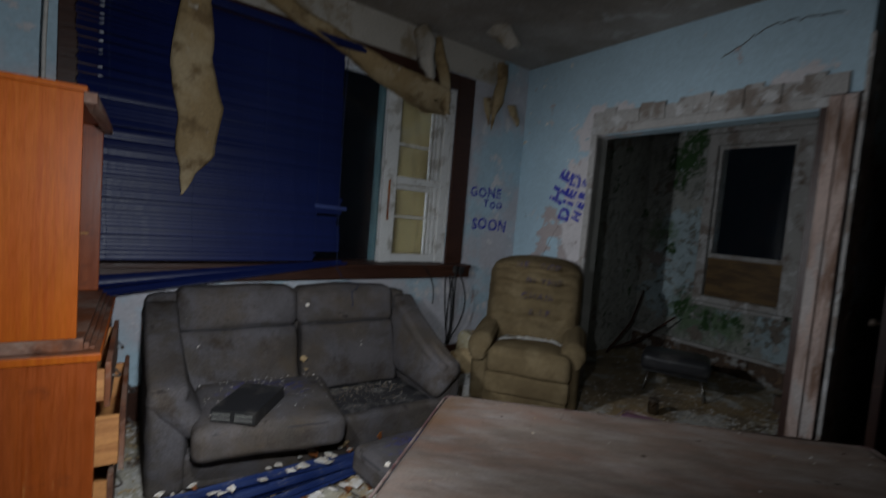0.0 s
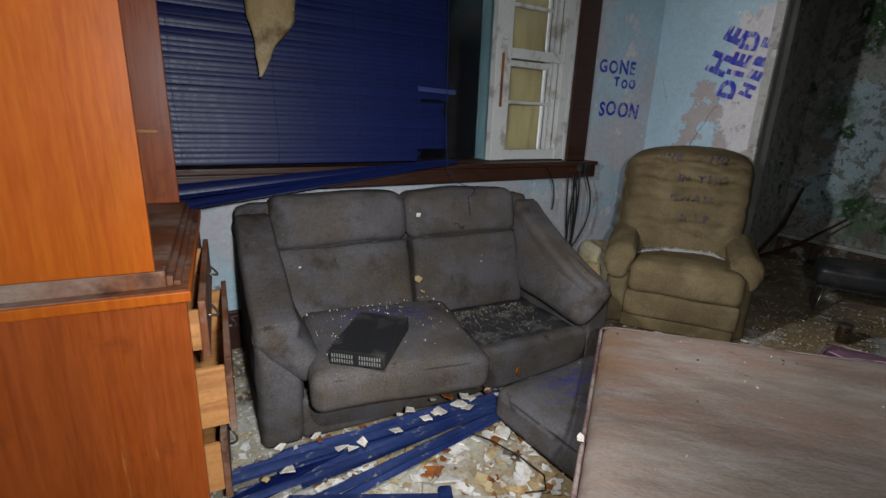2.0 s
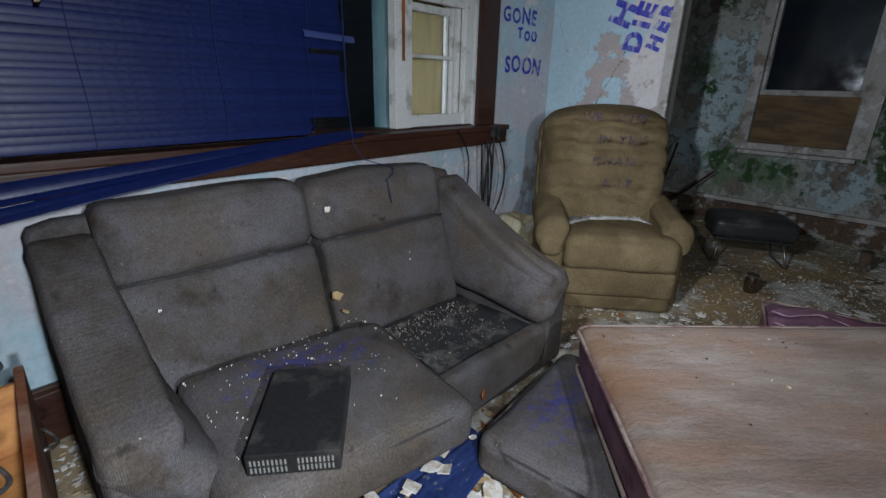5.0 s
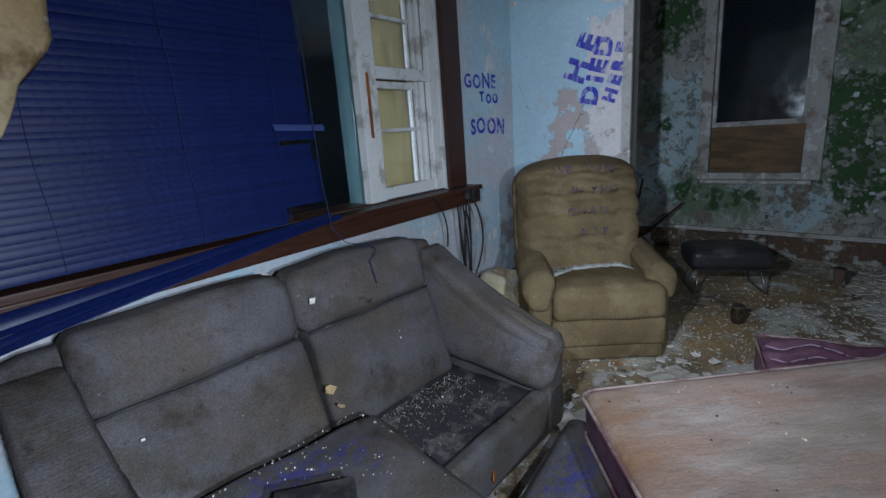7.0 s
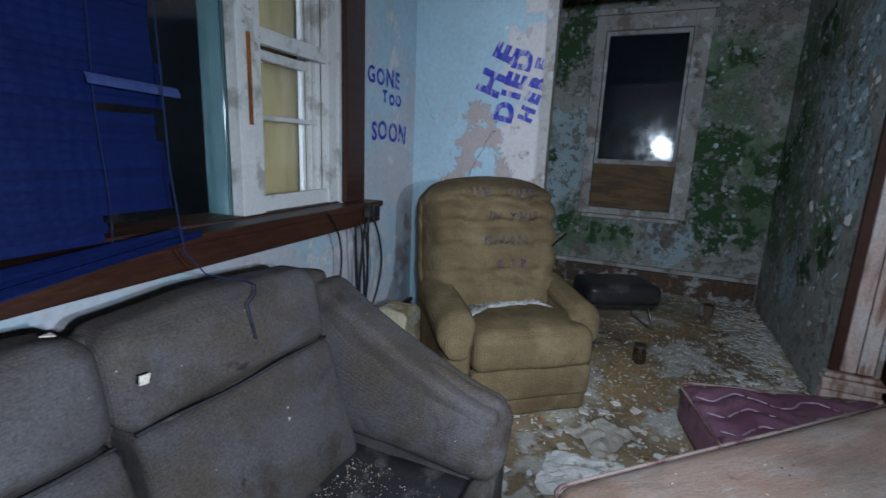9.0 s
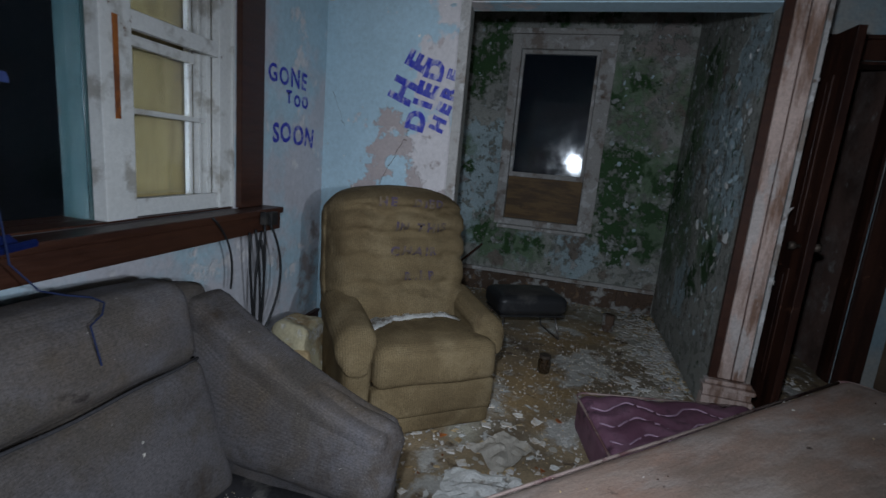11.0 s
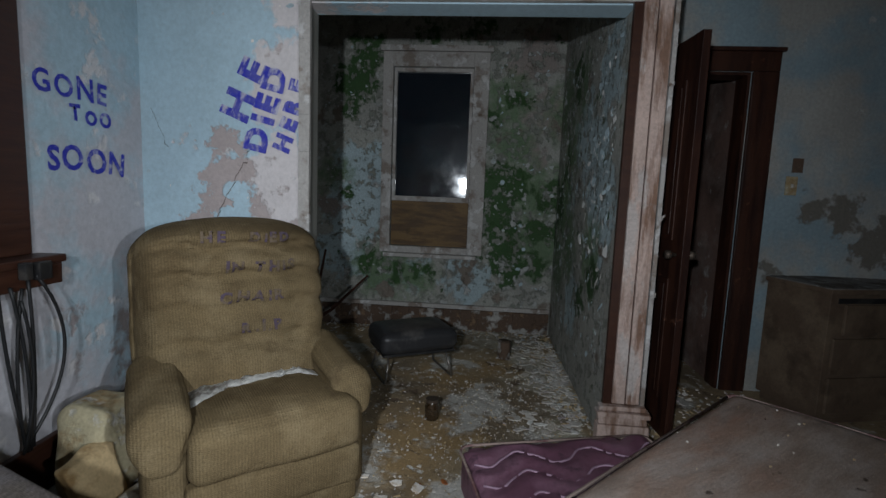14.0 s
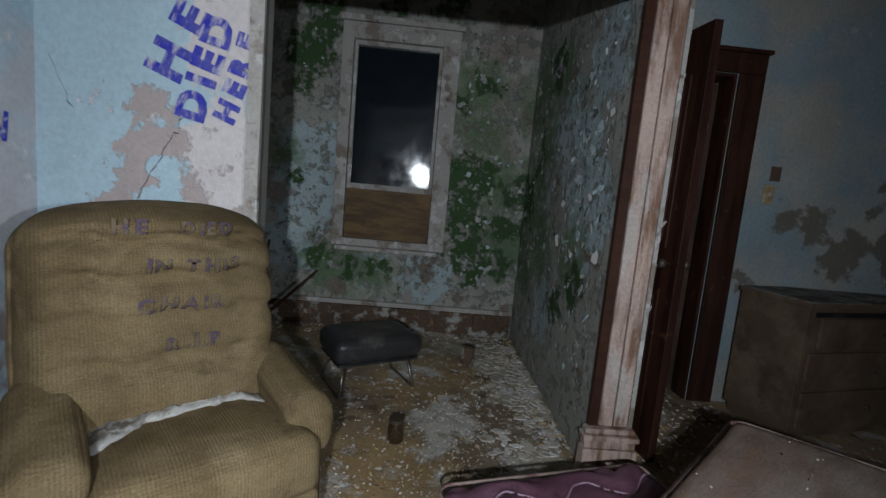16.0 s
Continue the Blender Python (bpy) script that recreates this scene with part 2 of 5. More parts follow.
M_PLY = surface("weathered_plywood", (0.31, 0.245, 0.11), [((0.22, 0.165, 0.07), 3, 0.54, 0.08, 1.0, (4, 4, 0.6)), ((0.12, 0.07, 0.03), 7, 0.70, 0.03, 3.0)], 0.75, (90, 0.2), 0.3, stretch=(4, 4, 0.4))
M_ORANGE = surface("orange_veneer", (0.40, 0.084, 0.004), [((0.34, 0.062, 0.005), 4, 0.52, 0.25, 1.0, (5, 5, 0.3)), ((0.45, 0.115, 0.007), 9, 0.58, 0.2, 3.0, (6, 6, 0.2)), ((0.45, 0.27, 0.16), 30, 0.76, 0.02, 4.0)], 0.4, (60, 0.16), 0.06, 0.002, spec=0.25, stretch=(3, 3, 0.2))
# redder veneer, also darkened for panels outside the torch's hot spot
M_ORANGE_RED = surface("reddish_veneer_dimmed", (0.31, 0.062, 0.006), [((0.20, 0.036, 0.006), 4, 0.52, 0.25, 1.0, (5, 5, 0.3)), ((0.33, 0.075, 0.014), 9, 0.58, 0.2, 3.0, (6, 6, 0.2)), ((0.40, 0.20, 0.10), 30, 0.73, 0.02, 4.0), ((0.42, 0.15, 0.04), 14, 0.70, 0.04, 9.0, (3, 3, 0.25)), ((0.13, 0.03, 0.008), 5, 0.64, 0.08, 12.0)], 0.36, (60, 0.18), 0.08, 0.002, stretch=(3, 3, 0.2))
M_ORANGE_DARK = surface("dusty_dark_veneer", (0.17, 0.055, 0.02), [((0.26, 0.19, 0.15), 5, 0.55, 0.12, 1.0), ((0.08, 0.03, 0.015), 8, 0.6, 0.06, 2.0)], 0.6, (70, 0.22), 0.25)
M_RAW = surface("raw_orange_drawer_wood", (0.52, 0.24, 0.08), [((0.36, 0.15, 0.05), 6, 0.55, 0.1, 1.0, (0.5, 5, 5))], 0.6, (70, 0.15), 0.2)
SOFA_LAYERS = [((0.116, 0.109, 0.115), 3, 0.56, 0.1, 1.0), ((0.094, 0.074, 0.056), 2.6, 0.56, 0.10, 2.0), ((0.052, 0.040, 0.031), 4.5, 0.62, 0.07, 3.0), ((0.082, 0.070, 0.060), 7, 0.58, 0.08, 11.0), ((0.040, 0.033, 0.030), 11, 0.68, 0.04, 13.0), ((0.50, 0.47, 0.42), 60, 0.715, 0.02, 8.0), ((0.42, 0.38, 0.32), 24, 0.76, 0.015, 18.0)]
M_SOFA = surface("grimy_grey_velour", (0.096, 0.088, 0.090), SOFA_LAYERS, 0.95, (170, 0.42), 0.35, 0.004, spec=0.12, weave=(1500, 0, 1300), wrinkle=1.5, ribs=(1350, 900))
M_SOFA_SEAT = surface("grimy_grey_velour_with_blue_smears", (0.096, 0.088, 0.090), SOFA_LAYERS + [((0.06, 0.06, 0.21), 22, 0.0, 0.09, 7.0, None, [(-0.10, 0.13, 0.15, 0.0), (-0.05, 0.15, 0.155, 0.0), (0.0, 0.16, 0.155, 0.0), (0.05, 0.155, 0.155, 0.0), (0.10, 0.135, 0.15, -0.01), (0.145, 0.095, 0.15, -0.02)])], 0.95, (170, 0.42), 0.35, 0.004, spec=0.12, weave=(1500, 0, 1300), wrinkle=1.5, ribs=(1350, 900))
M_DECK = surface("dusty_black_deck_cloth", (0.048, 0.046, 0.049), [((0.16, 0.15, 0.14), 9, 0.60, 0.06, 1.0)], 0.95, (150, 0.35), 0.4, 0.004, spec=0.1)
M_RECL = surface("tan_tweed_recliner", (0.168, 0.124, 0.066), [((0.115, 0.082, 0.043), 2.5, 0.54, 0.1, 1.0), ((0.205, 0.156, 0.088), 6, 0.58, 0.1, 2.0), ((0.085, 0.058, 0.032), 5, 0.68, 0.06, 5.0)], 0.95, (170, 0.35), 0.6, 0.004, spec=0.1, weave=(700, 0, 900), wrinkle=0.7, ribs=(620, 1150))
M_WADDING = surface("torn_white_wadding", (0.74, 0.73, 0.70), [((0.33, 0.29, 0.24), 12, 0.58, 0.05, 1.0)], 0.95, (80, 0.2), 0.8)
M_MATT = surface("stained_mattress_ticking", (0.235, 0.180, 0.145), [((0.30, 0.245, 0.205), 3.0, 0.53, 0.10, 1.0, (0.6, 1.7, 1)), ((0.30, 0.185, 0.138), 1.6, 0.57, 0.10, 2.0, (0.6, 1.4, 1)), ((0.33, 0.28, 0.25), 7, 0.58, 0.12, 8.0, (0.6, 1.5, 1)), ((0.19, 0.145, 0.118), 5, 0.60, 0.12, 3.0, (0.6, 1.4, 1)), ((0.24, 0.13, 0.065), 4, 0.0, 0.14, 4.0, None, [(0.06, -0.1, 0, 0.05), (0.0, -0.4, 0, 0.02)]), ((0.085, 0.062, 0.05), 12, 0.70, 0.03, 6.0), ((0.40, 0.36, 0.32), 40, 0.71, 0.02, 9.0)], 0.9, (130, 0.2), 0.5, 0.006, spec=0.15, stretch=(0.7, 1.3, 1))
M_PURPLE = surface("purple_damask_ticking", (0.15, 0.065, 0.10), [((0.21, 0.11, 0.155), 5, 0.52, 0.1, 1.0), ((0.06, 0.03, 0.045), 8, 0.6, 0.05, 2.0)], 0.55, (60, 0.2), 0.3, 0.004)
M_STITCH = surface("lilac_quilting_thread", (0.36, 0.24, 0.32), rough=0.7)
M_PIPING = surface("frayed_piping", (0.33, 0.25, 0.22), [((0.16, 0.08, 0.08), 9, 0.55, 0.05, 1.0)], 0.9, (120, 0.25), 0.4)
M_SLAT = surface("blue_vinyl_slat", (0.004, 0.010, 0.066), [((0.03, 0.035, 0.10), 7, 0.66, 0.05, 1.0)], 0.42, (60, 0.2), 0.08, 0.002, vary=0.12, spec=0.35)
M_CORD = surface("blue_grey_cord", (0.012, 0.022, 0.075), rough=0.8)
M_PAPER = surface("brown_peeled_wallpaper", (0.30, 0.21, 0.10), [((0.40, 0.31, 0.18), 2.6, 0.52, 0.08, 1.0), ((0.17, 0.11, 0.05), 5, 0.58, 0.05, 2.0), ((0.45, 0.40, 0.32), 9, 0.66, 0.03, 3.0)], 0.85, (70, 0.2), 0.4)
M_PAPER_W = surface("dirty_white_wallpaper", (0.46, 0.42, 0.36), [((0.30, 0.24, 0.16), 4, 0.58, 0.06, 1.0)], 0.85, (70, 0.15), 0.3)
M_CHIP = surface("plaster_chips", (0.76, 0.72, 0.67), [((0.55, 0.45, 0.32), 9, 0.58, 0.05, 1.0), ((0.50, 0.44, 0.46), 6, 0.6, 0.05, 2.0)], 0.85, (90, 0.15), 0.3, vary=0.25)
M_TAN = surface("tan_paper_scraps", (0.56, 0.42, 0.23), [((0.30, 0.19, 0.08), 6, 0.55, 0.06, 1.0)], 0.85, (70, 0.2), 0.3, vary=0.25)
M_RUST = surface("orange_brown_scraps", (0.34, 0.11, 0.02), [((0.18, 0.06, 0.02), 9, 0.55, 0.05, 1.0)], 0.7, (70, 0.25), 0.3, vary=0.3)
M_BLACK = surface("dusty_black_plastic", (0.018, 0.018, 0.019), [((0.06, 0.055, 0.05), 8, 0.58, 0.08, 1.0)], 0.42, (90, 0.25), 0.1, 0.002)
M_VINYL = surface("black_vinyl_upholstery", (0.025, 0.025, 0.027), [((0.08, 0.075, 0.07), 5, 0.6, 0.08, 1.0)], 0.42, (50, 0.2), 0.3, 0.004)
M_METAL = surface("tarnished_metal", (0.30, 0.28, 0.26), [((0.20, 0.10, 0.05), 12, 0.56, 0.06, 1.0)], 0.4, (80, 0.2), 0.2, 0.002, metal=0.9)
M_METAL_DULL = surface("dull_brown_metal", (0.09, 0.07, 0.055), rough=0.55, metal=0.6)
# paler blue puts the popped slat's specular highlight into its colour
M_SLAT_GLINT = surface("highlight_pale_blue_slat", (0.045, 0.065, 0.19), rough=0.35)
M_SLAT_DUSTY = surface("dusty_fallen_slat", (0.007, 0.018, 0.085), [((0.03, 0.048, 0.14), 5, 0.52, 0.1, 1.0, (0.4, 3, 3)), ((0.26, 0.25, 0.25), 16, 0.66, 0.05, 2.0)], 0.5, (70, 0.25), 0.1, 0.002, vary=0.3)
M_CABLE = surface("black_cable_rubber", (0.012, 0.012, 0.013), rough=0.5)
M_INK = surface("blue_spray_paint", (0.025, 0.03, 0.38), [((0.12, 0.13, 0.44), 18, 0.55, 0.06, 1.0), ((0.42, 0.43, 0.58), 26, 0.60, 0.05, 2.0)], 0.6, (90, 0.25), 0.1)
M_INK_SMEAR = surface("smeared_blue_spray_paint", (0.025, 0.03, 0.40), [((0.08, 0.085, 0.40), 14, 0.5, 0.08, 1.0), ((0.47, 0.46, 0.56), 13, 0.54, 0.05, 2.0, (0.6, 1, 1.6))], 0.6, (90, 0.25), 0.1)
M_INK_DARK = surface("smeared_purple_marker", (0.075, 0.054, 0.078), [((0.13, 0.096, 0.064), 22, 0.50, 0.05, 1.0)], 0.9, (140, 0.35), 0.3)
M_GREYBOARD = surface("scuffed_grey_board", (0.22, 0.22, 0.20), [((0.30, 0.29, 0.27), 3, 0.54, 0.08, 1.0), ((0.5, 0.5, 0.48), 22, 0.72, 0.02, 2.0)], 0.55, (80, 0.15), 0.15)
M_EDGE = surface("pale_board_edge", (0.52, 0.50, 0.46), rough=0.7)
M_CHEST = surface("dull_brown_laminate", (0.115, 0.08, 0.055), [((0.17, 0.125, 0.085), 4, 0.56, 0.08, 1.0), ((0.06, 0.042, 0.03), 6, 0.64, 0.1, 2.0)], 0.6, (70, 0.2), 0.2)
M_CHESTTOP = surface("dust_caked_top", (0.22, 0.21, 0.20), [((0.10, 0.085, 0.07), 6, 0.54, 0.05, 1.0), ((0.42, 0.42, 0.41), 14, 0.62, 0.03, 2.0)], 0.9, (80, 0.3), 0.5)
M_DOOR = surface("dark_red_brown_door", (0.046, 0.018, 0.011), [((0.02, 0.008, 0.006), 4, 0.52, 0.1, 1.0, (4, 4, 0.5)), ((0.14, 0.06, 0.035), 10, 0.68, 0.03, 3.0)], 0.42, (70, 0.2), 0.2)
M_PASSAGE = surface("stained_brown_plaster", (0.17, 0.105, 0.085), [((0.25, 0.20, 0.18), 3, 0.56, 0.08, 1.0), ((0.08, 0.05, 0.04), 2, 0.55, 0.10, 2.0), ((0.36, 0.34, 0.32), 7, 0.64, 0.04, 3.0)], 0.85, (60, 0.25), 0.5)
M_FOAM = surface("yellowed_foam_lump", (0.42, 0.37, 0.24), [((0.30, 0.20, 0.09), 6, 0.57, 0.06, 1.0), ((0.55, 0.53, 0.48), 9, 0.6, 0.05, 2.0)], 0.95, (60, 0.2), 0.7)
M_GLASS = clear_glass("dusty_window_glass", rough=0.045)
M_ROT = surface("rotten_board_with_flakes", (0.10, 0.065, 0.045), [((0.34, 0.33, 0.31), 6, 0.56, 0.03, 1.0), ((0.05, 0.03, 0.02), 5, 0.6, 0.04, 2.0), ((0.20, 0.13, 0.08), 9, 0.6, 0.03, 3.0)], 0.85, (60, 0.3), 0.9)
M_CRACK = surface("dark_crack", (0.09, 0.07, 0.06), rough=0.9)
M_CAN = surface("dark_amber_jar", (0.035, 0.022, 0.012), rough=0.12, metal=0.0, spec=0.8)


# ---- mesh helpers ----
def mesh_of(bm, name, mats, smooth=False):
    me = bpy.data.meshes.new(name)
    bm.normal_update()
    bm.to_mesh(me)
    bm.free()
    for m in (mats if isinstance(mats, (list, tuple)) else [mats]):
        me.materials.append(m)
    if smooth:
        for p in me.polygons:
            p.use_smooth = True
    return me


def part(name, bm, material, parent, label="", smooth=False):
    ob = new(name, mesh_of(bm, name, material, smooth))
    ob.parent = parent
    if label:
        tagged(ob, label)
    return ob


def thing(name, m, label, category, group=""):
    ob = new(name)
    ob.empty_display_size = 0.1
    ob.matrix_world = m
    return tagged(ob, label, category, group)


def single(name, bm, material, m, label, category, group="", kind="", smooth=False):
    ob = new(name, mesh_of(bm, name, material, smooth))
    ob.matrix_world = m
    return tagged(ob, label, category, group, kind)


def box(bm, x0, x1, y0, y1, z0, z1, bevel=0.0, slot=0):
    r = bmesh.ops.create_cube(bm, size=1.0)
    for v in r["verts"]:
        v.co = Vector(((x0 + x1) / 2 + v.co.x * (x1 - x0), (y0 + y1) / 2 + v.co.y * (y1 - y0), (z0 + z1) / 2 + v.co.z * (z1 - z0)))
    faces = list({f for v in r["verts"] for f in v.link_faces})
    for f in faces:
        f.material_index = slot
    if bevel:
        edges = list({e for v in r["verts"] for e in v.link_edges})
        bmesh.ops.bevel(bm, geom=edges, offset=bevel, segments=2, affect="EDGES", profile=0.6)
    return bm


def boxes(*rows, bevel=0.0):
    bm = bmesh.new()
    for r in rows:
        box(bm, *r[:6], bevel=bevel)
    return bm


def rough_edges(bm, amp, scale, seed=0.0):
    for v in bm.verts:
        n = noise.noise_vector(v.co * scale + Vector((seed, seed * 2, -seed)))
        v.co += n * amp
    return bm


def rbox(x0, x1, y0, y1, z0, z1, r, n=12, bulge=(0, 0, 0), lump=0.0, lump_scale=4.0, seed=0.0, shape=None):
    """A padded block: rounded edges, swollen faces, soft lumps; shape(v) bends it further."""
    bm = bmesh.new()
    bmesh.ops.create_cube(bm, size=2.0)
    bmesh.ops.subdivide_edges(bm, edges=bm.edges[:], cuts=n, use_grid_fill=True)
    c = Vector(((x0 + x1) / 2, (y0 + y1) / 2, (z0 + z1) / 2))
    h = Vector(((x1 - x0) / 2, (y1 - y0) / 2, (z1 - z0) / 2))
    r = min(r, h.x * 0.98, h.y * 0.98, h.z * 0.98)
    for v in bm.verts:
        u = v.co.copy()
        s = Vector([math.copysign(abs(t) ** 0.75, t) for t in u])
        p = Vector((s.x * h.x, s.y * h.y, s.z * h.z))
        q = Vector([max(-h[k] + r, min(h[k] - r, p[k])) for k in range(3)])
        d = p - q
        if d.length > 1e-9:
            p = q + d.normalized() * r * min(1.0, max(abs(d.x), abs(d.y), abs(d.z)) / r)
        for k in range(3):
            a, b = (k + 1) % 3, (k + 2) % 3
            p[k] += bulge[k] * u[k] * (1 - u[a] ** 2) * (1 - u[b] ** 2)
        p += c
        if lump:
            p += noise.noise_vector(p * lump_scale + Vector((seed, seed, seed))) * lump
        v.co = Vector(shape(p)) if shape else p
    return bm


def tube(bm, pts, r, sides=6, taper=None):
    pts = [Vector(p) for p in pts]
    rings = []
    for k, p in enumerate(pts):
        d = (pts[min(k + 1, len(pts) - 1)] - pts[max(k - 1, 0)]).normalized()
        a = d.orthogonal().normalized()
        if k:
            a = (rings[-1][1] - d * rings[-1][1].dot(d)).normalized()
        b = d.cross(a)
        rr = r * (taper[k] if taper else 1)
        rings.append(([bm.verts.new(p + (a * math.cos(t) + b * math.sin(t)) * rr) for t in [2 * math.pi * j / sides for j in range(sides)]], a))
    for (ra, _), (rb, _) in zip(rings, rings[1:]):
        for j in range(sides):
            bm.faces.new((ra[j], ra[(j + 1) % sides], rb[(j + 1) % sides], rb[j]))
    bm.faces.new(rings[0][0][::-1])
    bm.faces.new(rings[-1][0])
    return bm


def arc(a, b, sag, side=(0, 0, -1), n=10):
    a, b, s = Vector(a), Vector(b), Vector(side)
    return [a.lerp(b, k / n) + s * sag * 4 * (k / n) * (1 - k / n) for k in range(n + 1)]


def pierced(bm, us, zs, solid, y0, y1, slot=0):
    """A wall in the local x-z plane from y0 to y1 with the cells solid(u, z) filled."""
    nu, nz = len(us) - 1, len(zs) - 1
    on = [[solid((us[i] + us[i + 1]) / 2, (zs[j] + zs[j + 1]) / 2) for j in range(nz)] for i in range(nu)]
    cache = {}

    def vert(i, j, k):
        if (i, j, k) not in cache:
            cache[i, j, k] = bm.verts.new((us[i], (y0, y1)[k], zs[j]))
        return cache[i, j, k]

    for i in range(nu):
        for j in range(nz):
            if not on[i][j]:
                continue
            bm.faces.new((vert(i, j, 0), vert(i + 1, j, 0), vert(i + 1, j + 1, 0), vert(i, j + 1, 0)))
            bm.faces.new((vert(i, j, 1), vert(i, j + 1, 1), vert(i + 1, j + 1, 1), vert(i + 1, j, 1)))
            for di, dj, a, b in ((-1, 0, (0, 0), (0, 1)), (1, 0, (1, 1), (1, 0)), (0, -1, (1, 0), (0, 0)), (0, 1, (0, 1), (1, 1))):
                ii, jj = i + di, j + dj
                if not (0 <= ii < nu and 0 <= jj < nz and on[ii][jj]):
                    bm.faces.new((vert(i + a[0], j + a[1], 0), vert(i + b[0], j + b[1], 0), vert(i + b[0], j + b[1], 1), vert(i + a[0], j + a[1], 1)))
    return bm


def structure(name, bm, material, m=None, label="", parent=None, smooth=False):
    ob = new(name, mesh_of(bm, name, material, smooth))
    if m is not None:
        ob.matrix_world = m
    if parent:
        ob.parent = parent
        if label:
            tagged(ob, label)
    else:
        tagged(ob, label, "", "", "structure")
    return ob


# ---- the shell ----
CEIL = 2.85
N_WALL = pose(3.22, 3.435, 0, 0, 0, 4)      # window wall: local -x runs along it, -y points into the room


def grid_floor():
    bm = bmesh.new()
    bmesh.ops.create_grid(bm, x_segments=70, y_segments=60, size=0.5)
    for v in bm.verts:
        v.co = Vector((-0.75 + (v.co.x + 0.5) * 6.15, -2.35 + (v.co.y + 0.5) * 6.1, 0))
        v.co.z = 0.008 * noise.noise(v.co * 3.0) - 0.004
    r = bmesh.ops.extrude_face_region(bm, geom=bm.faces[:])
    for g in r["geom"]:
        if isinstance(g, bmesh.types.BMVert):
            g.co.z = -0.15
    bmesh.ops.recalc_face_normals(bm, faces=bm.faces[:])
    return bm


structure("floor", grid_floor(), M_FLOOR, label="filthy brown vinyl floor strewn with fallen plaster")
structure("ceiling", rough_edges(boxes((-0.8, 5.4, -2.35, 3.7, CEIL, CEIL + 0.15)), 0, 1), M_CEIL, label="stained grey plaster ceiling with peeling patches")

bm = pierced(bmesh.new(), [-4.0, -3.36, -0.88, 0.0], [0, 0.955, 2.45, CEIL], lambda u, z: not (-3.36 < u < -0.88 and 0.955 < z < 2.45), 0.0, 0.22)
wall_north = structure("wall_north", bm, M_WALL_N, N_WALL, "peeling white and pale blue plaster wall with a wide window")
bm = pierced(bmesh.new(), [0.86, 1.02, 2.575, 3.65], [0, 2.13, CEIL], lambda u, z: not (1.02 < u < 2.575 and z < 2.13), 0.0, 0.15)
for v in bm.verts:
    v.co = Vector((3.22 + v.co.y, v.co.x, v.co.z))
bmesh.ops.recalc_face_normals(bm, faces=bm.faces[:])
wall_east = structure("wall_east", bm, M_WALL_E, label="peeling blue plaster wall with bare patches round a wide opening")
structure("wall_alcove_side", boxes((3.374, 5.16, 0.862, 1.018, 0, CEIL)), M_ALCOVE, label="flaking grey wall with green paint showing through")
structure("wall_alcove_left", boxes((3.374, 5.16, 3.28, 3.4, 0, CEIL)), M_ALCOVE, label="mouldy alcove wall")
bm = pierced(bmesh.new(), [0.86, 1.80, 2.51, 3.4], [0, 0.76, 2.345, CEIL], lambda u, z: not (1.80 < u < 2.51 and 0.76 < z < 2.345), 0.0, 0.2)
for v in bm.verts:
    v.co = Vector((5.16 + v.co.y, v.co.x, v.co.z))
bmesh.ops.recalc_face_normals(bm, faces=bm.faces[:])
structure("wall_alcove_back", bm, M_ALCOVE, label="mouldy wall with peeling green and pale blue paint")
bm = pierced(bmesh.new(), [-2.2, 0.03, 0.76, 0.858], [0, 2.08, CEIL], lambda u, z: not (0.03 < u < 0.76 and z < 2.08), 0.0, 0.14)
for v in bm.verts:
    v.co = Vector((4.11 + v.co.y, v.co.x, v.co.z))
bmesh.ops.recalc_face_normals(bm, faces=bm.faces[:])
structure("wall_door", bm, M_WALL_C, label="water-stained grey blue wall with a doorway")
structure("wall_west", boxes((-0.75, -0.62, -2.2, 3.36, 0, CEIL)), M_WALL_N, label="peeling pale blue plaster wall")
structure("wall_south", boxes((-0.75, 4.25, -2.35, -2.2, 0, CEIL)), M_WALL_C, label="plain stained plaster wall")
structure("wall_passage", boxes((4.25, 5.3, 0.0, 0.03, 0, CEIL), (5.0, 5.15, 0.03, 0.858, 0, CEIL)), M_PASSAGE, label="stained brown plaster wall behind the doorway")


# ---- trim and fixtures of the shell ----
def skirting(bm, x0, x1, y0, y1, h):
    box(bm, x0, x1, y0, y1, 0, h, bevel=0.006)
    return bm


bm = bmesh.new()
box(bm, -4.0, -0.012, -0.022, -0.002, 0, 0.19, bevel=0.006)
box(bm, -4.0, -0.012, -0.03, -0.002, 0.192, 0.215, bevel=0.006)
structure("baseboard_north", bm, M_BROWN, N_WALL, "dark stained wooden baseboard")
bm = bmesh.new()
for k in range(14):
    y0 = 1.03 + k * 0.16
    box(bm, 5.13 - 0.006 * math.sin(k * 2.3), 5.158, y0, y0 + 0.158, 0, 0.19)
base_back = structure("baseboard_alcove", rough_edges(bm, 0.006, 11), M_ROT, label="rotten broken baseboard along the mouldy wall")
structure("cap_moulding", rough_edges(boxes((5.115, 5.158, 1.03, 3.27, 0.195, 0.235), bevel=0.008), 0.004, 9), M_TRIM, parent=base_back, label="flaking white cap moulding")
structure("baseboard_east", skirting(bmesh.new(), 3.2, 3.218, 2.61, 3.41, 0.15), M_TRIM, label="flaking grey baseboard")

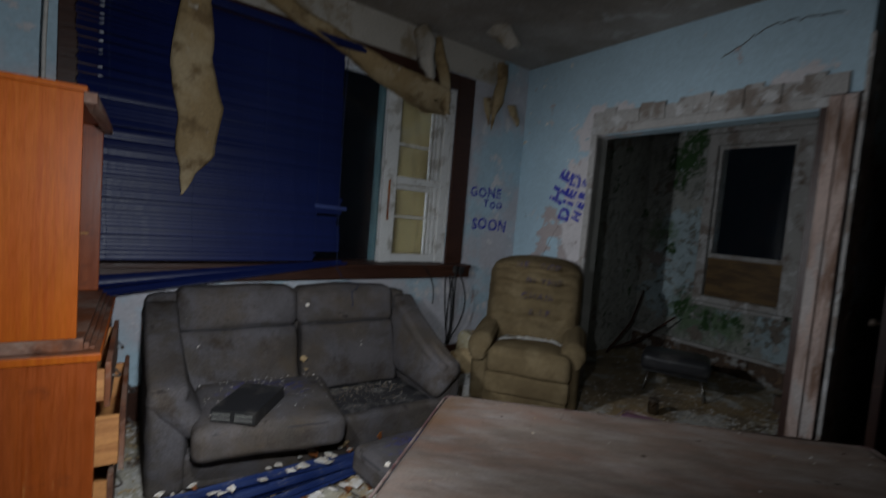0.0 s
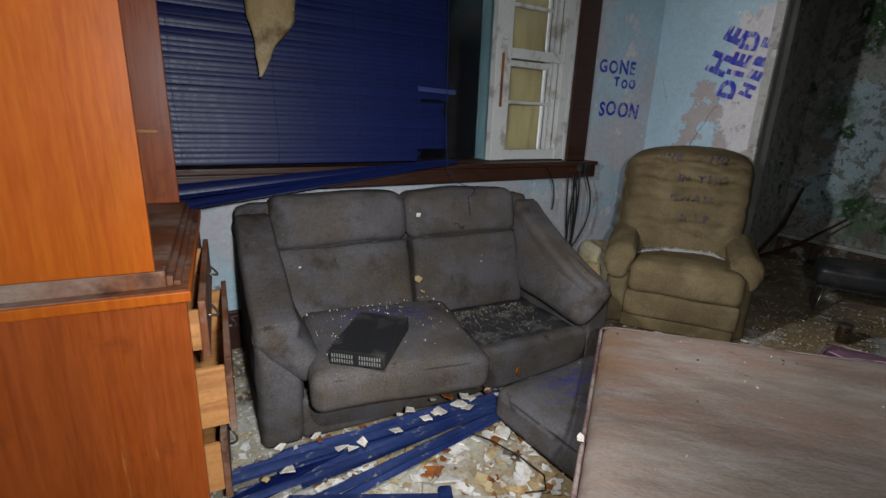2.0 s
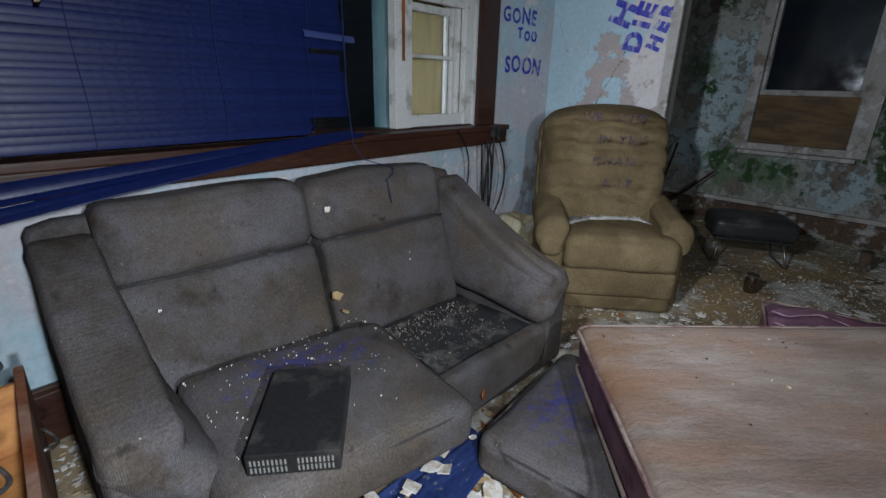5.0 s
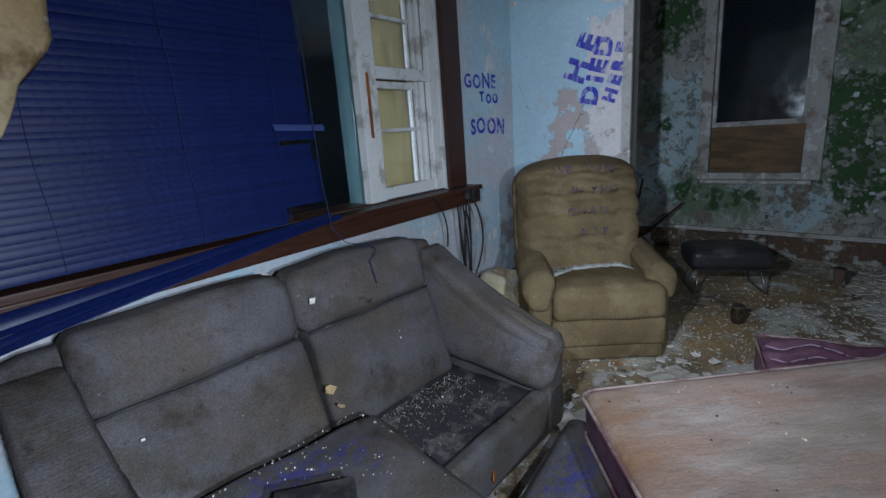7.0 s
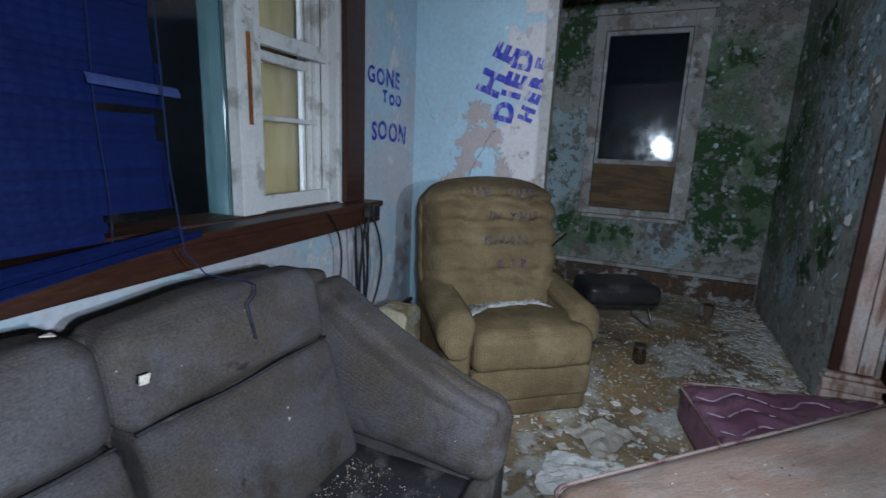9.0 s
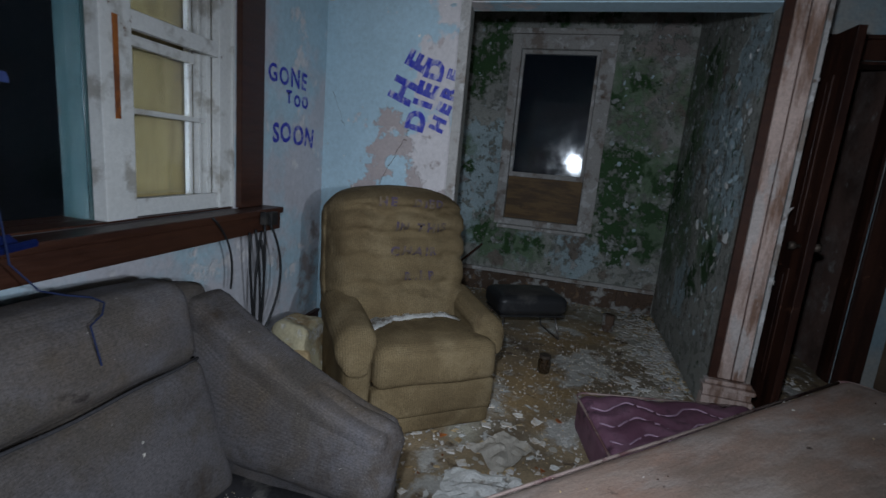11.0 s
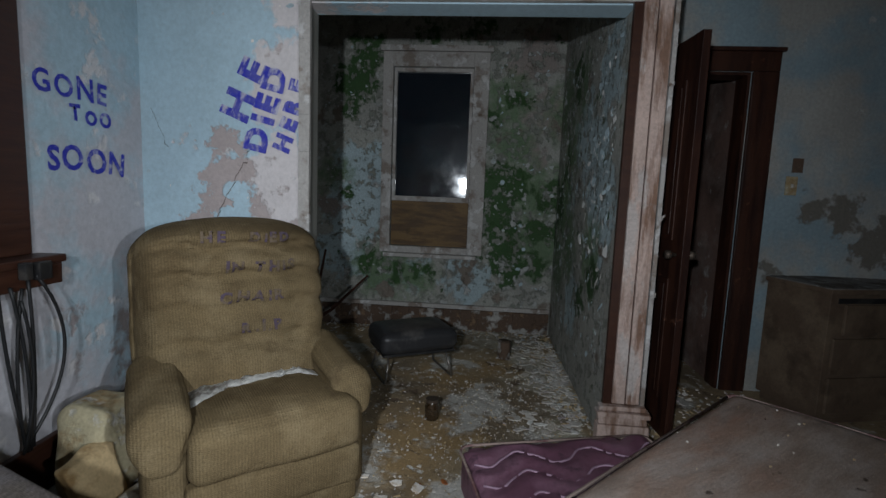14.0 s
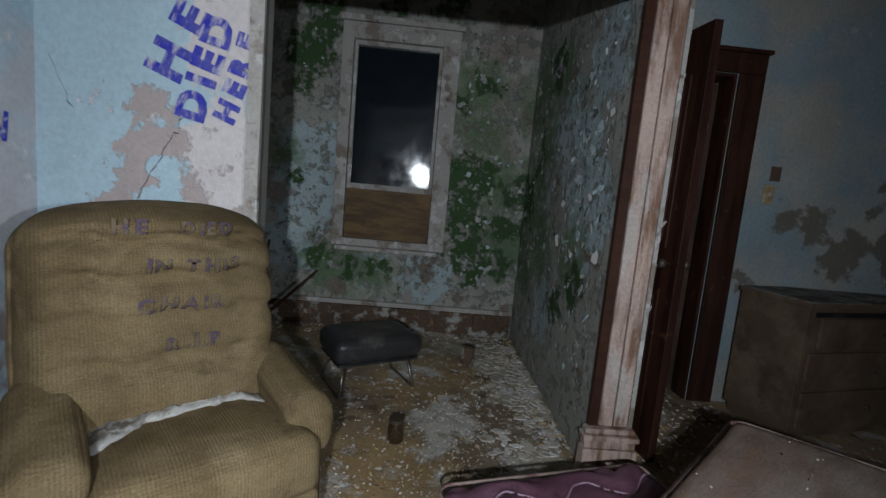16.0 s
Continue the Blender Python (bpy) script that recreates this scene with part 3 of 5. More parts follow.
# opening between the rooms: casings, plinth and head
bm = bmesh.new()
for k in range(12):
    z0, z1 = k * 0.178, (k + 1) * 0.178
    box(bm, 3.196, 3.218, 2.545, 2.6, z0, z1 - 0.001)
structure("casing_left", rough_edges(bm, 0.003, 14), M_TRIM, label="flaking narrow casing of the opening")
structure("jamb_right", boxes((3.222, 3.372, 1.0215, 1.028, 0.0, 2.128)), M_ALCOVE, label="mouldy jamb of the opening")
structure("jamb_left", boxes((3.222, 3.372, 2.566, 2.573, 0, 2.128)), M_GREYBOARD, label="flat grey jamb board")
fluted = structure("casing_right", boxes((3.19, 3.218, 0.868, 1.04, 0.24, 2.2)), M_BROWN, label="wide fluted casing stripped to pinkish wood")
for y0, y1 in ((0.872, 0.934), (0.941, 1.0)):
    bm = boxes((3.172, 3.1895, y0, y1, 0.25, 2.19), bevel=0.004)
    structure("flute", rough_edges(bm, 0.0015, 20), M_CASING, parent=fluted)
structure("casing_return", boxes((3.19, 3.374, 0.84, 0.8595, 0.24, 2.5)), M_TRIM, label="white edge board with flaking paint")
bm = bmesh.new()
for k, (z0, z1, g) in enumerate(((0, 0.15, 0.03), (0.152, 0.19, 0.02), (0.192, 0.215, 0.032), (0.217, 0.239, 0.012))):
    box(bm, 3.172 - g, 3.21, 0.85 - g, 1.05 + g * 0.7, z0, z1, bevel=0.005)
structure("plinth", rough_edges(bm, 0.004, 12), M_CASING, label="moulded wooden plinth block with worn paint")
bm = bmesh.new()
for k in range(16):
    y0 = 0.93 + k * 0.104
    d = 0.02 + 0.006 * math.sin(k * 2.7)
    box(bm, 3.22 - d, 3.219, y0, y0 + 0.1035, 2.2, 2.32 + 0.02 * math.sin(k * 1.9))
structure("casing_head", rough_edges(bm, 0.006, 11), M_TRIM, label="broken plaster and wood head over the opening")
structure("head_moulding", rough_edges(boxes((3.185, 3.218, 0.99, 2.6, 2.135, 2.197), bevel=0.006), 0.003, 9), M_TRIM, label="flaking head moulding over the opening")

# window wall: sill, casings, sashes
structure("window_sill", rough_edges(boxes((-3.46, -0.655, -0.10, -0.001, 0.845, 0.925), (-3.47, -0.65, -0.115, -0.001, 0.927, 0.957), bevel=0.006), 0.002, 8), M_BROWN, N_WALL, "thick dark stained window sill and apron")
structure("sill_board", rough_edges(boxes((-3.336, -0.899, -0.0005, 0.19, 0.9575, 0.9645)), 0.0, 8), M_BROWN, N_WALL, "dark stained inner sill board")
structure("window_casing", boxes((-0.878, -0.70, -0.03, -0.001, 0.959, 2.58), (-3.53, -3.362, -0.03, -0.001, 0.959, 2.58), (-3.36, -0.88, -0.03, -0.001, 2.452, 2.58), bevel=0.005), M_BROWN, N_WALL, "dark stained window casing")
window_1 = structure("window_1", boxes((-1.545, -1.515, 0.052, 0.169, 0.96, 2.428)), M_TEAL, N_WALL, "old timber window with white sashes, boarded outside")
structure("window_reveal", boxes((-0.895, -0.882, 0.002, 0.2, 0.96, 2.445), (-3.355, -0.9, 0.002, 0.2, 2.43, 2.446), (-3.357, -3.34, 0.002, 0.2, 0.96, 2.428)), M_SASH, parent=window_1)
structure("stile", rough_edges(boxes((-1.546, -1.425, -0.004, 0.05, 0.965, 2.42), bevel=0.004), 0.0025, 15), M_SASH, parent=window_1)
structure("stile", rough_edges(boxes((-0.972, -0.9, 0.01, 0.05, 0.965, 2.42), bevel=0.004), 0.0015, 15), M_SASH, parent=window_1)
structure("worn_patch", boxes((-1.50, -1.482, -0.0085, -0.0045, 1.30, 1.62)), M_RUST, parent=window_1, label="bare orange wood where paint has worn off")
for x0, x1, y0 in ((-1.424, -1.395, 0.052), (-0.998, -0.973, 0.052), (-1.018, -1.004, 0.075), (-1.040, -1.026, 0.1)):
    structure("sash_stile", boxes((x0, x1, y0, y0 + 0.03, 0.966, 2.42), bevel=0.003), M_SASH, parent=window_1)
for z0, z1, y0, x0, x1 in ((0.966, 1.03, 0.02, -1.424, -0.973), (1.60, 1.66, 0.015, -1.424, -0.973), (1.325, 1.345, 0.055, -1.394, -0.999), (1.92, 1.94, 0.09, -1.394, -1.025), (1.56, 1.598, 0.09, -1.394, -1.025), (2.34, 2.42, 0.02, -1.424, -0.973)):
    structure("sash_rail", rough_edges(boxes((x0, x1, y0, y0 + 0.03, z0, z1), bevel=0.003), 0.001, 15), M_SASH, parent=window_1)
for z0, z1 in ((1.031, 1.324), (1.346, 1.558), (1.661, 1.918), (1.942, 2.338)):
    ob = structure("pane", boxes((-1.394, -1.041, 0.104, 0.107, z0, z1)), M_GLASS, parent=window_1)
    ob.visible_shadow = False
structure("plywood_board", boxes((-1.51, -0.885, 0.17, 0.185, 0.97, 2.425)), M_PLY, N_WALL, "weathered plywood sheet boarding up the window")
ob = structure("window_2", boxes((-3.338, -1.548, 0.06, 0.065, 0.97, 2.428)), M_GLASS, N_WALL, "large dark night window behind the blind")
ob.visible_shadow = False

# alcove window
window_3 = structure("window_3", boxes((5.12, 5.158, 1.665, 1.80, 0.70, 2.47), (5.12, 5.158, 2.51, 2.6, 0.70, 2.47), (5.12, 5.158, 1.80, 2.51, 2.345, 2.47), (5.10, 5.158, 1.64, 2.62, 2.472, 2.52), (5.115, 5.158, 1.80, 2.51, 0.70, 0.76), bevel=0.005), M_TRIM, label="peeling white window with dark glass over a plywood panel")
structure("window_sill", rough_edges(boxes((5.075, 5.118, 1.72, 2.56, 0.665, 0.698), bevel=0.006), 0.004, 10), M_TRIM, parent=window_3)
structure("sash_rail", boxes((5.165, 5.2, 1.803, 2.507, 1.17, 1.215), bevel=0.004), M_TRIM, parent=window_3)
structure("sash_stile", boxes((5.165, 5.2, 1.803, 1.83, 1.2151, 2.343), (5.165, 5.2, 2.48, 2.507, 1.2151, 2.343), (5.165, 5.2, 1.83, 2.48, 2.31, 2.343), bevel=0.003), M_TRIM, parent=window_3)
ob = structure("pane", boxes((5.19, 5.194, 1.831, 2.479, 1.216, 2.309)), M_GLASS, parent=window_3)
ob.visible_shadow = False
structure("plywood_panel", boxes((5.18, 5.195, 1.803, 2.507, 0.762, 1.169)), M_PLY_DIM, parent=window_3, label="stained plywood panel closing the lower sash, coloured darker for the alcove's dimness")

# doorway and open door
structure("door_casing", rough_edges(boxes((4.085, 4.108, -0.13, 0.028, 0, 2.078), (4.085, 4.108, -0.13, 0.86, 2.08, 2.2), (4.085, 4.108, 0.77, 0.86, 0, 2.078), (4.07, 4.108, -0.15, 0.86, 2.201, 2.225), bevel=0.005), 0.002, 9), M_DOOR, label="dark brown door casing")
structure("door_jamb", boxes((4.11, 4.25, 0.031, 0.05, 0, 2.06), (4.11, 4.25, 0.74, 0.759, 0, 2.06), (4.11, 4.25, 0.031, 0.759, 2.061, 2.079)), M_DOOR, label="dark door jamb")
door_1 = structure("door_1", boxes((0, 0.79, -0.02, 0.02, 0.012, 2.06), bevel=0.003), M_DOOR, pose(4.09, 0.735, 0, 0, 0, 185.2), "open dark red brown panelled door")
for z0, z1 in ((0.2, 0.85), (1.05, 1.85)):
    for x0, x1 in ((0.1, 0.36), (0.43, 0.69)):
        structure("door_panel", boxes((x0, x1, -0.028, -0.0205, z0, z1), (x0 + 0.03, x1 - 0.03, -0.034, -0.0285, z0 + 0.03, z1 - 0.03), bevel=0.003), M_DOOR, parent=door_1)
        structure("door_panel", boxes((x0, x1, 0.0205, 0.028, z0, z1), bevel=0.003), M_DOOR, parent=door_1)
bm = bmesh.new()
for s in (-1, 1):
    tube(bm, [(0.73, 0.021 * s, 0.98), (0.73, 0.045 * s, 0.98), (0.73, 0.05 * s, 0.98), (0.73, 0.075 * s, 0.98)], 0.012, 10, [1, 1, 2, 1.8])
structure("door_handle", bm, M_METAL_DULL, parent=door_1, label="tarnished door knob", smooth=True)


# ---- window blind ----
def slat_mesh(length, width=0.027, twist=0.0):
    """A thin curved slat along -x; twist turns its far end by so many degrees."""
    bm = bmesh.new()
    n = 16
    for k in range(2):
        for j in range(n + 1):
            x = -length * j / n
            a = radians(twist) * max(0.0, (j / n - 0.3) / 0.7) ** 1.3
            for yy, zz in ((-0.5, 0.0), (0.0, 0.1), (0.5, 0.0)):
                y, z = yy * width, zz * width - k * 0.0012
                bm.verts.new((x, y * math.cos(a) - z * math.sin(a), y * math.sin(a) + z * math.cos(a)))
    bm.verts.ensure_lookup_table()
    for k in range(2):
        o = k * (n + 1) * 3
        for j in range(n):
            for i in range(2):
                a = o + j * 3 + i
                q = [bm.verts[a], bm.verts[a + 1], bm.verts[a + 4], bm.verts[a + 3]]
                bm.faces.new(q if k else q[::-1])
    return bm


blind = thing("venetian_blind", N_WALL @ pose(-1.965, -0.125, 0.96), "dusty blue venetian blind sagging in front of the window", "blind")
rng = random.Random(4)
slat_long = mesh_of(slat_mesh(1.46), "slat", M_SLAT, True)
slat_open = [mesh_of(slat_mesh(1.46, 0.027, -tw), "slat", M_SLAT, True) for tw in (8, 16, 26, 34)]
slat_short = mesh_of(slat_mesh(1.30), "slat", M_SLAT, True)
for k in range(66):
    z = 0.035 + k * 0.0222
    zz = z + 0.96
    me, x0 = slat_long, 0.012 + rng.uniform(-0.006, 0.006)
    if zz < 1.055 or 1.305 < zz < 1.325:
        me, x0 = slat_short, -0.17 + rng.uniform(-0.008, 0.008)
    elif 1.235 < zz < 1.30:
        x0 = -0.01 + rng.uniform(-0.012, 0.01)
    elif zz > 1.42:
        x0 = -0.005 - 0.03 * (zz - 1.42) + rng.uniform(-0.006, 0.006)
    if zz > 1.42 and rng.random() < 0.25 + 1.2 * (zz - 1.42):
        me = slat_open[min(3, rng.randrange(2) + int((zz - 1.42) * 4))]
    ob = new("slat", me)
    ob.parent = blind
    ob.matrix_basis = pose(x0, rng.uniform(-0.002, 0.002), z, 86 + rng.uniform(-1.2, 1.2), rng.uniform(-0.2, 0.2), rng.uniform(-0.15, 0.15))
popped = part("slat", slat_mesh(0.235, 0.027), M_SLAT_GLINT, blind, "popped-out slat catching the light", True)
popped.matrix_basis = pose(0.042, -0.03, 0.398, 66, 2.0, -2)
part("headrail", boxes((-1.5, 0.12, -0.02, 0.022, 1.508, 1.555), bevel=0.003), M_SLAT, blind)
for k in range(5):
    ob = new("slat", slat_long)
    ob.parent = blind
    ob.matrix_basis = pose(0.02 + rng.uniform(-0.05, 0.03), -0.01 - 0.003 * k, 0.02 - 0.0035 * k, 60 + rng.uniform(-25, 25), -(3.8 + 0.85 * k), rng.uniform(-0.4, 0.4))
part("bottom_rail", tube(bmesh.new(), [(0.06, -0.05, 0.012), (-0.4, -0.05, -0.035), (-0.9, -0.052, -0.1), (-1.42, -0.055, -0.175)], 0.011, 6), M_SLAT, blind, "collapsed bottom rail hanging aslant")
for x in (-0.19, -0.55, -0.95, -1.36):
    pts = [(x + 0.004 * math.sin(k * 0.9) + 0.02 * (1 - k / 24), -0.019, 0.02 + k * 0.062) for k in range(25)]
    part("ladder_cord", tube(bmesh.new(), pts, 0.0011, 4), M_CORD, blind)
bm = tube(bmesh.new(), [(-0.02, -0.03, 1.5), (-0.03, -0.04, 1.0), (-0.03, -0.05, 0.6), (-0.03, -0.06, 0.2), (-0.03, -0.09, -0.02), (0.0, -0.13, -0.085), (0.03, -0.17, -0.098), (0.065, -0.20, -0.108), (0.07, -0.235, -0.118), (0.04, -0.26, -0.135), (0.0, -0.27, -0.15), (0.01, -0.285, -0.25)], 0.0022, 5)
part("pull_cord", bm, M_CORD, blind, "slack blue pull cord trailing over the sofa")
part("wand", tube(bmesh.new(), [(-1.6, -0.03, 1.5), (-1.61, -0.03, 1.1), (-1.61, -0.03, 0.82)], 0.009, 8), M_EDGE, blind, "white plastic tilt wand", True)


# ---- peeling wallpaper ----
def sheet(rows, cols=10, ragged=0.02, thick=0.002, seed=1.0, curl=0.0):
    """A torn sheet lofted through rows of (left, right) points, with ragged borders."""
    bm = bmesh.new()
    n = len(rows)
    fine = []
    for k in range((n - 1) * 5 + 1):
        f = k / 5
        i = min(int(f), n - 2)
        t = f - i
        t = t * t * (3 - 2 * t)
        fine.append((Vector(rows[i][0]).lerp(Vector(rows[i + 1][0]), t), Vector(rows[i][1]).lerp(Vector(rows[i + 1][1]), t)))
    g = []
    for k, (a, b) in enumerate(fine):
        across = b - a
        a = a + across.normalized() * ragged * noise.noise(Vector((k * 0.17, seed, 0)))
        b = b + across.normalized() * ragged * noise.noise(Vector((k * 0.23, seed + 7, 3)))
        down = (fine[min(k + 1, len(fine) - 1)][0] - fine[max(k - 1, 0)][0]).normalized()
        out = across.cross(down)
        out = out.normalized() if out.length > 1e-6 else Vector((0, -1, 0))
        row = []
        for j in range(cols + 1):
            s = j / cols
            p = a.lerp(b, s) + out * curl * across.length * (4 * (s - 0.5) ** 2 - 0.5)
            p += noise.noise_vector(p * 6 + Vector((seed, 0, 0))) * 0.012
            row.append(bm.verts.new(p))
        g.append(row)
    for r0, r1 in zip(g, g[1:]):
        for j in range(cols):
            bm.faces.new((r0[j], r0[j + 1], r1[j + 1], r1[j]))
    bmesh.ops.recalc_face_normals(bm, faces=bm.faces[:])
    bmesh.ops.solidify(bm, geom=bm.faces[:], thickness=thick)
    return bm


paper_rows = [
    ("long hanging strip of peeled brown wallpaper", M_PAPER, 0.12, [((0.285, 3.000, 2.848), (0.418, 3.000, 2.848)), ((0.228, 3.000, 2.442), (0.370, 3.000, 2.442)), ((0.204, 3.000, 2.062), (0.408, 3.000, 2.158)), ((0.223, 3.000, 1.778), (0.446, 3.000, 1.873)), ((0.242, 3.000, 1.588), (0.446, 3.000, 1.616)), ((0.257, 3.000, 1.464), (0.342, 3.000, 1.492)), ((0.268, 3.000, 1.360), (0.277, 3.000, 1.361))]),
    ("diagonal fold of torn brown wallpaper", M_PAPER, 0.4, [((0.55, 3.16, 2.80), (0.50, 3.10, 2.64)), ((0.9, 3.18, 2.62), (0.86, 3.08, 2.50)), ((1.25, 3.2, 2.52), (1.2, 3.1, 2.38)), ((1.6, 3.2, 2.43), (1.52, 3.11, 2.22)), ((1.95, 3.22, 2.40), (1.86, 3.14, 2.12)), ((2.12, 3.24, 2.38), (2.08, 3.18, 2.14)), ((2.17, 3.26, 2.30), (2.16, 3.24, 2.15))]),
    ("curled flap of dirty white wallpaper", M_PAPER_W, 0.7, [((1.84, 3.30, 2.83), (1.99, 3.31, 2.83)), ((1.83, 3.2, 2.68), (2.0, 3.2, 2.7)), ((1.82, 3.16, 2.55), (1.97, 3.15, 2.55)), ((1.88, 3.2, 2.47), (2.03, 3.2, 2.45)), ((1.95, 3.26, 2.42), (2.02, 3.26, 2.4))]),
    ("torn curl of brown wallpaper", M_PAPER, 0.5, [((2.02, 3.3, 2.80), (2.13, 3.32, 2.81)), ((2.05, 3.26, 2.6), (2.16, 3.26, 2.62)), ((2.1, 3.24, 2.42), (2.2, 3.24, 2.4)), ((2.15, 3.25, 2.2), (2.2, 3.25, 2.2))]),
    ("ragged hanging scrap of brown wallpaper", M_PAPER, 0.4, [((2.78, 3.37, 2.80), (2.9, 3.38, 2.80)), ((2.74, 3.33, 2.58), (2.89, 3.33, 2.62)), ((2.70, 3.32, 2.42), (2.83, 3.32, 2.45)), ((2.72, 3.33, 2.30), (2.78, 3.33, 2.32)), ((2.705, 3.34, 2.17), (2.72, 3.34, 2.175))]),
    ("small ragged scrap of brown wallpaper", M_PAPER, 0.3, [((2.64, 3.36, 2.45), (2.74, 3.36, 2.47)), ((2.63, 3.33, 2.33), (2.7, 3.33, 2.35)), ((2.67, 3.33, 2.22), (2.69, 3.33, 2.22))]),
    ("small ragged scrap of brown wallpaper", M_PAPER, 0.3, [((2.95, 3.39, 2.46), (3.1, 3.4, 2.44)), ((2.97, 3.36, 2.36), (3.1, 3.37, 2.35)), ((3.02, 3.36, 2.27), (3.06, 3.36, 2.27))]),
    ("pale flap of ceiling paper", M_PAPER_W, 0.6, [((2.25, 2.9, 2.848), (2.45, 2.84, 2.848)), ((2.28, 2.84, 2.79), (2.47, 2.8, 2.8)), ((2.36, 2.8, 2.72), (2.5, 2.77, 2.74)), ((2.4, 2.78, 2.68), (2.46, 2.77, 2.69))]),
]
for k, (lab, material, curl, rows) in enumerate(paper_rows):
    single("wallpaper_strip", sheet(rows, seed=k * 3.1 + 1, ragged=0.035, curl=curl), material, Matrix.Identity(4), lab, "wallpaper", "peeling wallpaper", smooth=True)
structure("wallpaper_band", rough_edges(boxes((-2.9, -1.95, -0.008, -0.001, 2.585, CEIL - 0.003), (-1.948, -1.2, -0.009, -0.001, 2.585, CEIL - 0.003), (-1.198, -0.35, -0.008, -0.001, 2.60, CEIL - 0.003)), 0.0, 5), M_PAPER_W, N_WALL, "dirty white paper panels above the window")


# ---- writing ----
def letters(text, size, seed, bold=0.0, spread=1.0, tilt=0.0):
    """One bmesh of hand-spaced letters of the built-in font in the local x-z plane."""
    rnd = random.Random(seed)
    out = bmesh.new()
    x = 0.0
    for idx, ch in enumerate(text):
        if ch == " ":
            x += size * 0.55
            continue
        cu = bpy.data.curves.new("letter", "FONT")
        cu.body, cu.size, cu.offset, cu.resolution_u = ch, size * rnd.uniform(0.92, 1.12), bold, 3
        ob = bpy.data.objects.new("letter", cu)
        scene.collection.objects.link(ob)
        bpy.context.view_layer.update()
        me = bpy.data.meshes.new_from_object(ob.evaluated_get(bpy.context.evaluated_depsgraph_get()))
        a = radians(rnd.uniform(-7, 7) + tilt)
        w = max([v.co.x for v in me.vertices] + [0.01])
        for v in me.vertices:
            px, pz = v.co.x, v.co.y + rnd.uniform(-0.0015, 0.0015)
            v.co = Vector((x + px * math.cos(a) - pz * math.sin(a), -0.0006 * idx, px * math.sin(a) + pz * math.cos(a)))
        out.from_mesh(me)
        bpy.data.objects.remove(ob)
        bpy.data.curves.remove(cu)
        bpy.data.meshes.remove(me)
        x += (w + size * 0.12) * spread
    bmesh.ops.subdivide_edges(out, edges=[e for e in out.edges if e.calc_length() > 0.03], cuts=2)
    return out


def wall_writing(text, size, m, parent, seed, bold=0.0, spread=1.0, tilt=0.0, label="blue hand-painted writing", ink=M_INK):
    bm = letters(text, size, seed, bold, spread, tilt)
    ob = structure("writing", bm, ink, parent=parent, label=label)
    ob.matrix_basis = m
    return ob


wall_writing("GONE", 0.125, pose(-0.628, -0.004, 1.572, 0, -2, 0), wall_north, 1, 0.003, 0.98)
wall_writing("TOO", 0.08, pose(-0.455, -0.004, 1.49, 0, 3, 0), wall_north, 2, 0.004, 1.12)
wall_writing("SOON", 0.14, pose(-0.582, -0.004, 1.278, 0, 0, 0), wall_north, 3, 0.004, 0.93)
facing_east = pose(3.2155, 0, 0, 0, 0, -90)
for row, (text, y, z, size, rot, seed, bold, gap) in enumerate((("HE", 2.885, 1.55, 0.19, 64, 5, 0.010, 1.25), ("DIED", 2.785, 1.405, 0.145, 73, 6, 0.009, 1.05), ("HERE", 2.665, 1.41, 0.115, 73, 7, 0.007, 1.16))):
    wall_writing(text, size, Matrix.Translation((3.2155 - 0.0025 * row, y, z)) @ pose(0, 0, 0, 0, 0, -90) @ pose(0, 0, 0, 0, -rot, 0), wall_east, seed, bold, gap, 0, "smeared bold blue painted letters", M_INK_SMEAR)


# ---- sideboard with hutch ----
chest = thing("dresser", pose(-0.056, 1.974, 0, 0, 0, -1.6), "orange veneered dresser with open drawers and a hutch", "dresser")
LEN, DEP = 1.04, 0.45
part("side_panel", boxes((-DEP, 0, 0, 0.02, 0.07, 0.757), bevel=0.003), M_ORANGE_RED, chest)
part("side_panel", boxes((-DEP, 0, LEN - 0.02, LEN, 0.07, 0.757), bevel=0.003), M_ORANGE_RED, chest)
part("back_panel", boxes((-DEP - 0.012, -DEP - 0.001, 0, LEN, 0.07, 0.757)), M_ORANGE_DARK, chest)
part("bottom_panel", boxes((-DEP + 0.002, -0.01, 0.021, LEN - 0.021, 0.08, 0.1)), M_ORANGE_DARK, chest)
part("top", boxes((-DEP - 0.015, 0.012, -0.012, LEN + 0.012, 0.758, 0.786), bevel=0.004), [M_ORANGE], chest)
part("dusty_top", boxes((-DEP - 0.01, 0.006, -0.006, LEN + 0.006, 0.7865, 0.79)), M_ORANGE_DARK, chest, "dust-caked top surface")
part("hutch_plinth", boxes((-DEP, -0.042, 0.024, LEN - 0.024, 0.7905, 0.8325), bevel=0.002), M_ORANGE_DARK, chest, "dusty plinth under the hutch")
for x, z in ((-0.0415, 0.816), (-0.0255, 0.803)):
    part("step_moulding", boxes((x, x + 0.0155, 0.03, LEN - 0.03, 0.7905, z), bevel=0.003), M_ORANGE_DARK, chest, "dusty stepped moulding under the hutch")
for x, y in ((-0.04, 0.05), (-0.04, LEN - 0.05), (-DEP + 0.05, 0.05), (-DEP + 0.05, LEN - 0.05)):
    part("foot", tube(bmesh.new(), [(x, y, 0.0), (x, y, 0.075)], 0.018, 8, [0.75, 1.3]), M_ORANGE_DARK, chest)
